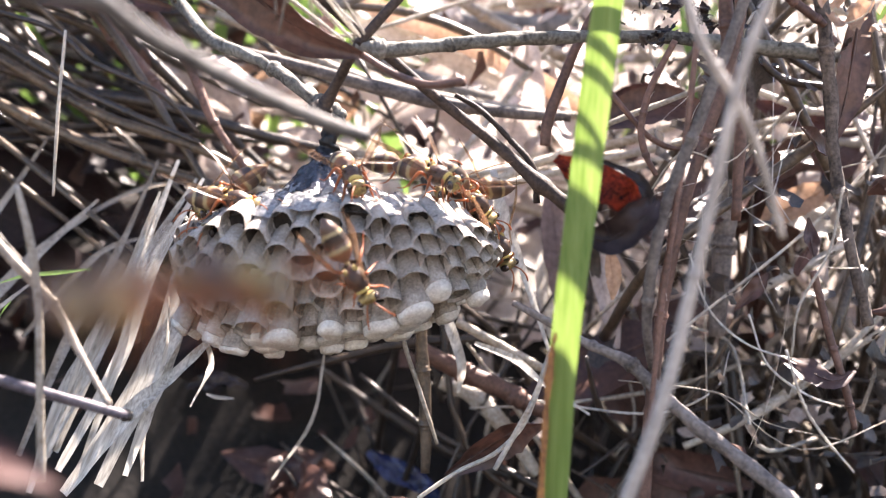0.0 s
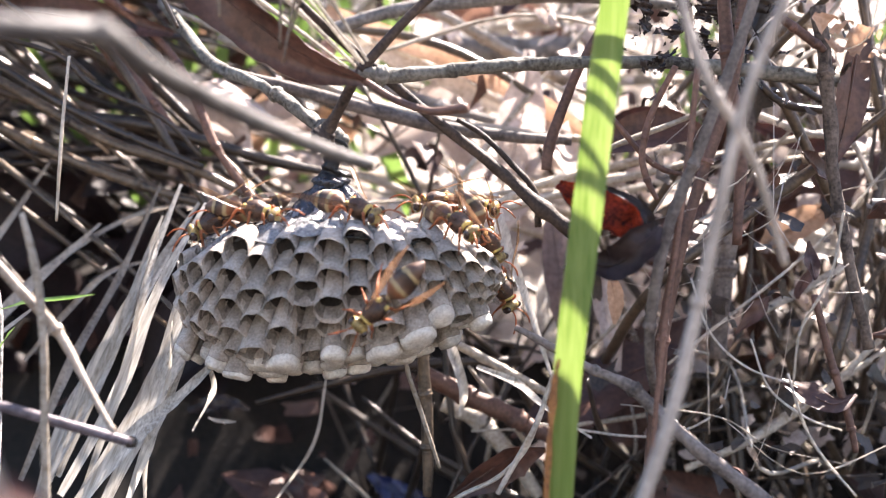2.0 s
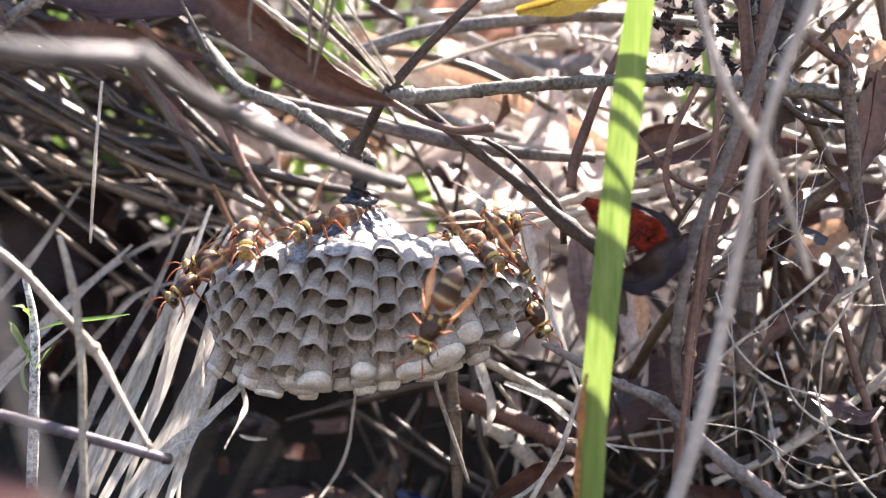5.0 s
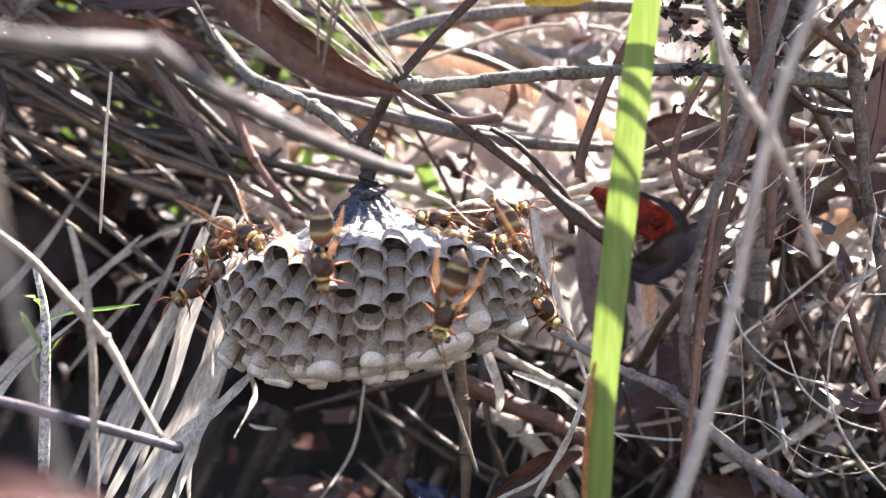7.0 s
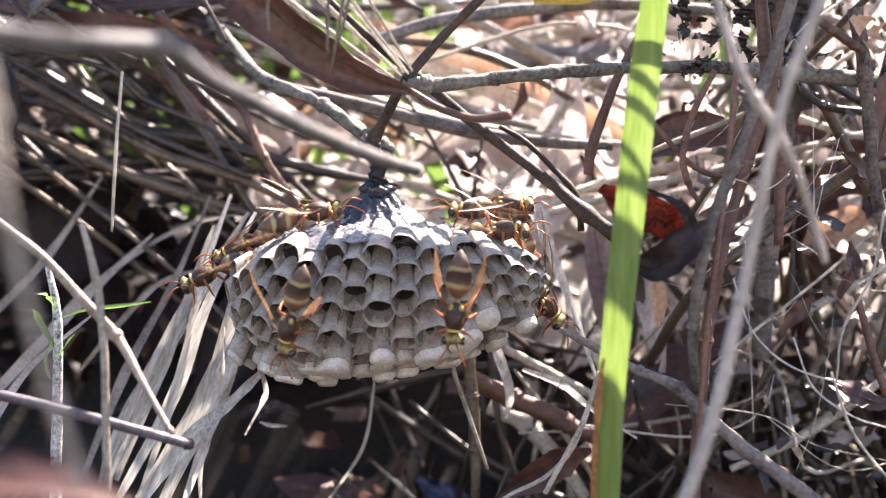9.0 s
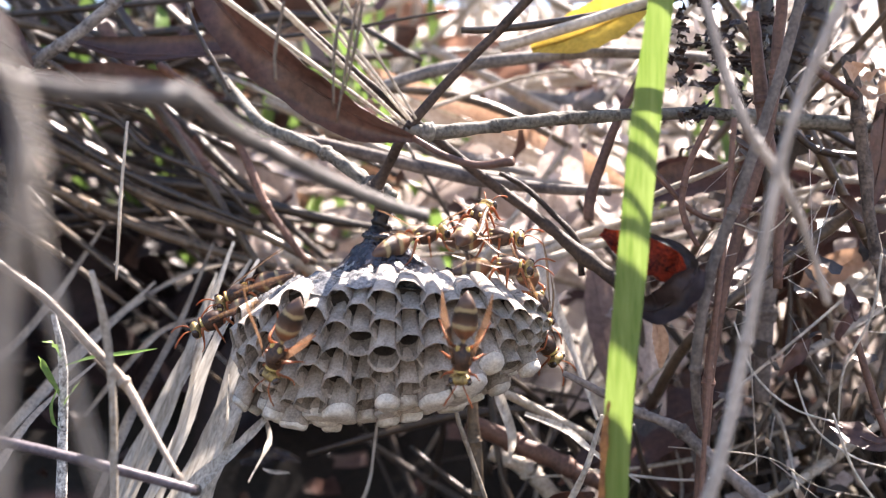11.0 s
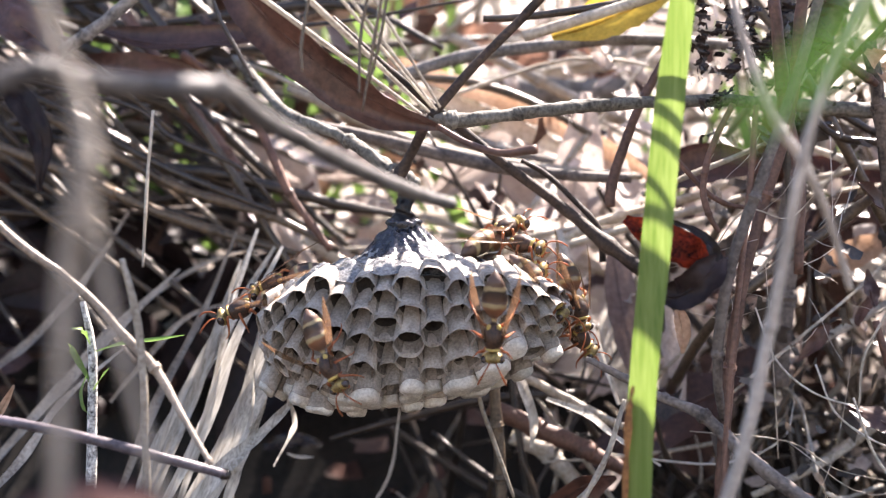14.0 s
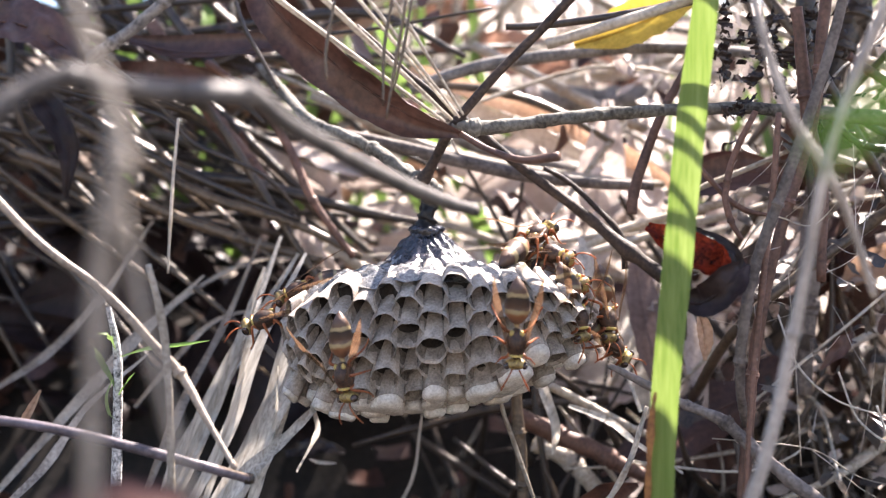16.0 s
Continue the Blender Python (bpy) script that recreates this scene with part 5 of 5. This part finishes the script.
def build_wasp(spread=0.2, droop=0.12, lift=0.0):
    """A paper wasp: head to +y, back to +z, feet about 2.4 mm below its middle; spread and lift set its wings."""
    w = new("wasp")
    part("thorax", blob((0, 0.4, 0), (1.7, 2.5, 1.75), 14, 10, lambda y: 1 - 0.25 * max(y, 0)), THORAX, w, "dark brown thorax with yellow marks")
    for s in (-1, 1):
        part("marking", blob((s * 0.75, -1.35, 0.75), (0.42, 0.6, 0.42), 8, 6), YELLOW, w, "yellow spot")
    part("collar", blob((0, 2.1, 0.35), (1.25, 0.35, 1.0), 12, 6), YELLOW, w, "yellow band")
    prof = [(-1.7, 0.5), (-2.2, 0.32), (-2.7, 0.45), (-3.3, 1.15), (-4.0, 1.7), (-4.15, 1.74), (-4.2, 1.82), (-5.2, 2.0), (-5.9, 1.9), (-5.95, 1.96), (-7.0, 1.72), (-7.05, 1.76), (-8.0, 1.35), (-8.05, 1.38), (-9.0, 0.85), (-9.6, 0.42), (-10.0, 0.08)]
    part("abdomen", lathe(prof, lambda y: -0.25 - droop * max(-y - 2.5, 0)), ABDOMEN, w, "orange-brown abdomen with yellow bands")
    head = part("head", blob((0, 3.55, -0.25), (1.7, 0.95, 1.45), 14, 8), FACE, w, "yellow head")
    for s in (-1, 1):
        part("eye", blob((s * 1.35, 3.75, 0.05), (0.5, 0.62, 0.95), 10, 8), EYE, head, "dark oval eye")
        part("antenna", sweep([Vector((s * 0.45, 4.2, 0.3)), Vector((s * 1.0, 5.2, 1.0)), Vector((s * 1.7, 6.6, 0.8)), Vector((s * 2.2, 7.8, 0.0))], [0.13, 0.12, 0.15, 0.12], steps=4, sides=6, rough=0), LEG, head, "orange antenna")
        part("mandible", blob((s * 0.45, 4.1, -1.3), (0.3, 0.35, 0.5), 8, 6), LEG, head)
        for y0, reach, fwd in ((1.7, 2.6, 1.7), (0.2, 3.1, -0.2), (-1.2, 3.5, -2.6)):
            part("leg", sweep([Vector((s * 0.8, y0, -0.9)), Vector((s * reach * 0.55, y0 + fwd * 0.35, 0.5)), Vector((s * reach * 0.85, y0 + fwd * 0.8, -1.5)), Vector((s * reach, y0 + fwd * 1.15, -2.5)), Vector((s * (reach + 0.5), y0 + fwd * 1.5, -2.6))], [0.26, 0.28, 0.18, 0.11, 0.08], steps=4, sides=6, rough=0), LEG, w, "thin orange leg")
        out = Vector((s * spread, -1, 0.05)).normalized()
        r0 = Vector((s * 1.2, 0.8, 1.25))
        part("wing", sweep([r0, r0 + out * 3, r0 + out * 7.5 + Vector((s * 0.4, 0, lift)), r0 + out * 11.5 + Vector((s * 0.3, 0, lift * 1.6))], [0.26, 0.48, 0.66, 0.1], steps=6, flat=(0.03, 0.35), hint=(s * 0.5, 0, 1), rough=0), WING, w, "narrow amber wing")
    return w


def stand(p, heading, up):
    """A wasp's pose at p in mm: heading in degrees in the xz plane, back towards up."""
    u = Vector(up).normalized()
    h = Vector((math.cos(radians(heading)), 0, math.sin(radians(heading))))
    f = (h - u * h.dot(u)).normalized()
    r = f.cross(u)
    m = Matrix((r, f, u)).transposed().to_4x4()
    m.translation = Vector(p) * MM
    return m


FRONT, TOP, LEFT, RIGHT = (0, -1, -0.15), (0, -0.5, 0.87), (-0.3, -0.65, 0.7), (0.6, -0.75, 0.25)
LFRONT = (-0.5, -0.85, -0.1)
WASPS = {
    "yellow-banded wasp walking over the open cells": [
        (0, (6.8, -25.0, 156.5), -60, FRONT), (0.5, (7.0, -25.0, 156.2), -84, FRONT), (1.0, (7.2, -25.0, 155.6), -98, FRONT), (1.5, (8.5, -25.0, 156.0), -114, FRONT), (2.0, (9.2, -25.0, 155.7), -135, FRONT),
        (2.5, (10.7, -25.0, 155.6), -135, FRONT), (3.0, (11.2, -25.0, 155.6), -132, FRONT), (3.5, (11.8, -25.0, 157.1), -155, FRONT), (5.8, (13.2, -25.0, 155.0), -100, FRONT), (7, (13.7, -25.0, 156.0), -105, FRONT),
        (9, (13.8, -25.0, 155.2), -95, FRONT), (12, (14.3, -25.0, 156.1), -95, FRONT), (14.5, (15.1, -25.0, 156.8), -92, FRONT), (16, (15.1, -25.0, 156.8), -92, FRONT)],
    "yellow-banded wasp climbing head down over the cells": [
        (0, (5.1, -12.0, 170.9), -80, TOP), (1.5, (5.5, -12.0, 170.0), -60, TOP), (3.0, (5.6, -12.0, 169.9), -50, TOP), (3.5, (2.0, -10.0, 172.3), -90, TOP), (5.8, (-5.7, -12.0, 168.9), -120, TOP),
        (6.4, (-5.4, -14.0, 167.6), -100, TOP), (7.0, (-4.5, -21.0, 162.9), -85, LFRONT), (7.5, (-3.8, -23.0, 157.2), -75, LFRONT), (8, (-6.3, -23.0, 157.0), -92, LFRONT), (8.5, (-8.2, -22.0, 153.3), -100, LFRONT),
        (9, (-11.0, -22.0, 153.2), -108, LFRONT), (9.6, (-11.4, -21.0, 154.5), -120, LFRONT), (12, (-15.1, -22.0, 155.9), -112, LFRONT), (12.5, (-14.8, -22.0, 155.3), -108, LFRONT), (13, (-13.8, -22.0, 154.3), -98, LFRONT), (13.5, (-10.1, -22.0, 153.6), -62, LFRONT), (14, (-9.9, -22.0, 152.1), -56, LFRONT), (14.5, (-11.5, -22.0, 151.6), -68, LFRONT), (16, (-11.2, -22.0, 151.6), -82, LFRONT)],
    "wasp with raised wings on the nest's rim": [
        (0, (-12.6, -10.0, 166.9), -40, TOP), (1.5, (-9.0, -8.0, 172.0), -20, TOP), (2.2, (-11.3, -10.0, 168.0), -60, TOP), (3.0, (-13.5, -12.0, 166.4), -100, TOP), (3.5, (-11.3, -10.0, 170.6), -30, TOP), (5.8, (-18.4, -10.0, 166.7), -100, TOP),
        (7, (-18.3, -10.0, 167.1), -60, TOP), (7.5, (-15.5, -10.0, 168.4), -20, TOP), (8.5, (-10.1, -8.0, 170.4), 20, TOP), (9.5, (-7.0, -6.0, 170.2), 30, TOP), (12, (16.2, 5.0, 176.0), 42, TOP), (13, (17.8, 5.0, 172.8), 45, TOP), (14.5, (17.4, 1.0, 173.1), 62, TOP), (15.5, (19.0, 1.0, 173.8), 66, TOP), (16, (19.0, 1.0, 173.0), 66, TOP)],
    "brown wasp clinging to the nest's edge": [
        (0, (-16.3, -6.0, 167.2), -120, LEFT), (1.5, (-15.5, -6.0, 168.0), -130, LEFT), (2.5, (-22.3, -6.0, 166.0), -165, LEFT), (3.0, (-26.1, -6.0, 165.2), -170, LEFT), (3.5, (-25.5, -6.0, 166.7), -165, LEFT),
        (5.8, (-27.5, -4.0, 158.0), -110, LEFT), (7, (-27.4, -4.0, 158.4), -130, LEFT), (9, (-27.7, -4.0, 159.9), -150, LEFT), (12, (-26.6, -4.0, 160.3), -150, LEFT), (14.5, (-26.9, -4.0, 159.7), -165, LEFT), (16, (-26.8, -4.0, 159.2), -165, LEFT)],
    "yellow-banded wasp behind another on the edge": [
        (0, (-15.1, -8.0, 163.6), -110, TOP), (1.5, (-12.9, 0.0, 170.2), -120, TOP), (3.0, (-20.5, 0.0, 166.5), -160, TOP), (3.5, (-20.7, 0.0, 167.2), 175, TOP), (5.8, (-25.7, -2.0, 163.4), -140, LEFT), (7, (-24.1, -2.0, 164.6), -150, LEFT),
        (9, (-22.7, -2.0, 164.2), -150, LEFT), (12, (-23.3, -2.0, 164.6), -155, LEFT), (14.5, (-21.5, -2.0, 163.8), -160, LEFT), (16, (-21.5, -2.0, 163.8), -160, LEFT)],
    "wasp facing outward on the rim": [
        (0, (18.1, -8.0, 171.2), -60, TOP), (1.5, (20.2, -12.0, 167.5), -70, TOP), (3.0, (21.9, -12.0, 169.0), -70, TOP), (3.5, (20.0, -12.0, 168.7), -80, TOP), (5.8, (21.8, -10.0, 165.2), -70, TOP), (7, (18.9, -10.0, 166.2), -20, TOP),
        (9, (21.0, -8.0, 167.3), -5, TOP), (12, (21.8, -6.0, 169.0), -15, TOP), (13, (24.5, -6.0, 166.4), -18, TOP), (14.5, (24.5, -8.0, 160.1), -80, RIGHT), (16, (25.4, -8.0, 159.5), -88, RIGHT)],
    "brown wasp on the nest's felted top": [
        (0, (21.8, 4.0, 169.0), -150, TOP), (1.5, (17.2, 4.0, 171.1), -160, TOP), (3.0, (18.5, 4.0, 170.5), -150, TOP), (5.8, (18.2, 4.0, 168.1), -140, TOP), (7, (12.3, 4.0, 169.3), 170, TOP),
        (9, (16.3, 4.0, 170.5), 170, TOP), (10.5, (17.0, 4.0, 178.5), 95, TOP), (12, (16.9, 3.0, 172.9), 35, TOP), (13, (18.2, 3.0, 169.7), 20, TOP), (14.5, (21.3, -2.0, 165.8), -50, TOP), (16, (23.9, -2.0, 165.8), -60, TOP)],
    "dark wasp in a cluster on the top": [
        (0, (14.3, 6.0, 173.1), -30, TOP), (1.5, (22.7, 4.0, 170.2), -30, TOP), (3.0, (24.2, 4.0, 171.2), -30, TOP), (5.8, (22.7, 4.0, 170.9), -10, TOP), (7, (23.0, 4.0, 171.2), -10, TOP),
        (9, (22.2, 4.0, 171.4), 0, TOP), (12, (19.9, 4.0, 174.3), -20, TOP), (14.5, (20.3, 0.0, 169.8), -45, TOP), (16, (21.3, 0.0, 169.8), -50, TOP)],
    "wasp hanging at the nest's shaded side": [
        (0, (28.4, 2.0, 159.9), -60, RIGHT), (1.5, (28.4, 2.0, 157.6), -60, RIGHT), (3.0, (28.7, 2.0, 156.1), -60, RIGHT), (5.8, (29.5, 2.0, 155.2), -60, RIGHT), (7, (29.5, 2.0, 154.6), -50, RIGHT),
        (9, (28.5, 2.0, 154.4), -40, RIGHT), (12, (27.7, 2.0, 156.0), -50, RIGHT), (13, (29.5, 2.0, 153.9), -46, RIGHT), (14.5, (30.0, 2.0, 154.3), -35, RIGHT), (16, (31.8, 2.0, 153.9), -32, RIGHT)],
    "wasp with pale folded wings at the edge": [
        (0, (24.6, 0.0, 166.8), -40, RIGHT), (1.5, (25.8, 0.0, 165.2), -60, RIGHT), (3.0, (26.6, 0.0, 164.6), -60, RIGHT), (5.8, (26.1, 0.0, 163.9), -60, RIGHT), (7, (25.9, 0.0, 164.1), -70, RIGHT),
        (9, (26.3, 0.0, 160.2), -80, RIGHT), (12, (27.1, -2.0, 163.3), -70, RIGHT), (13, (29.1, -2.0, 160.6), -62, RIGHT), (14.5, (29.7, 0.0, 159.4), -95, RIGHT), (16, (30.8, 0.0, 158.8), -100, RIGHT)],
    "wasp flying past in front": [
        (0, (6.2, -130.0, 164.7), 10, (0, -0.3, 1)), (0.1, (14.0, -130.0, 160.6), 15, (0, -0.3, 1)), (0.2, (17.3, -128.0, 165.7), 40, (0, -0.3, 1)), (0.3, (16.1, -126.0, 174.8), 70, (0, -0.3, 1)), (0.4, (10.3, -126.0, 181.0), 60, (0, -0.3, 1)), (0.55, (2.8, -126.0, 189.8), 30, (0, -0.3, 1)),
        (0.9, (-2.8, -128.0, 185.4), 0, (0, -0.3, 1)), (1.1, (1.9, -130.0, 175.8), -40, (0, -0.3, 1)), (1.2, (0.3, -130.0, 167.8), -5, (0.5, -0.5, 0.75)), (1.3, (10.3, -130.0, 162.6), 10, (0.5, -0.5, 0.75)), (1.4, (20.6, -130.0, 165.6), 20, (0.5, -0.5, 0.75)), (1.45, (8.0, -134.0, 168.5), 15, (0.8, -0.5, 0.35)), (1.5, (7.4, -134.0, 168.7), 15, (0.8, -0.5, 0.35)), (1.55, (6.6, -134.0, 168.8), 15, (0.8, -0.5, 0.35)), (1.7, (-15.3, -132.0, 171.7), 15, (0, -0.3, 1)),
        (1.95, (2.2, -126.0, 196.8), 20, (0, -0.3, 1)), (2.3, (23.8, -120.0, 196.4), 20, (0, -0.3, 1)), (2.4, (19.4, -110.0, 165.3), 10, (0, -0.3, 1)), (2.5, (23.1, -128.0, 158.2), 25, (0, -0.3, 1)), (2.6, (14.9, -128.0, 163.6), 40, (0, -0.3, 1)), (2.8, (17.9, -110.0, 171.6), 40, (0, -0.3, 1)), (3.0, (14.7, -75.0, 176.7), 35, (0, -0.3, 1)), (3.25, (23.9, -60.0, 212.5), 25, (0, -0.3, 1)), (16, (38.3, -40.0, 311.5), 25, (0, -0.3, 1))],
}


def motions():
    kinds = [build_wasp(), build_wasp(0.62, 0.16, 0.8), build_wasp(0.38, 0.22, 2.2)]
    order = (0, 1, 2, 0, 0, 2, 0, 1, 2, 0, 1)
    wasps = []
    for k, rows in zip(order, WASPS.values()):
        wasps.append(copy_thing(kinds[k], stand(*rows[0][1:])) if k in order[:len(wasps)] else kinds[k])
    for w, (label, rows) in zip(wasps, WASPS.items()):
        tagged(w, label, "wasp", "wasps on the nest")
        walk(w, [(t, stand(p, a, up)) for t, p, a, up in rows])
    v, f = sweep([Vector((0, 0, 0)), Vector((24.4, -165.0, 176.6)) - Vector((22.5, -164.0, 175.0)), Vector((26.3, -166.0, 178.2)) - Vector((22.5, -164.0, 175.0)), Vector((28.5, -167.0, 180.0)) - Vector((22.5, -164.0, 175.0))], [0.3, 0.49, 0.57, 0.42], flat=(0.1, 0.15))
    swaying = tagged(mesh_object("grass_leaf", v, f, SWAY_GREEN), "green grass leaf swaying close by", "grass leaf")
    rest = Vector((22.5, -164.0, 175.0)) * MM
    walk(swaying, [(t, Matrix.Translation(rest + Vector((dx, 0, dz)) * MM)) for t, dx, dz in ((0, 26, 9), (12.9, 26, 9), (13.5, 1.2, 0.5), (14.0, -0.3, 0), (15.5, -0.3, 0), (16.0, 1.8, -0.8))])


motions()
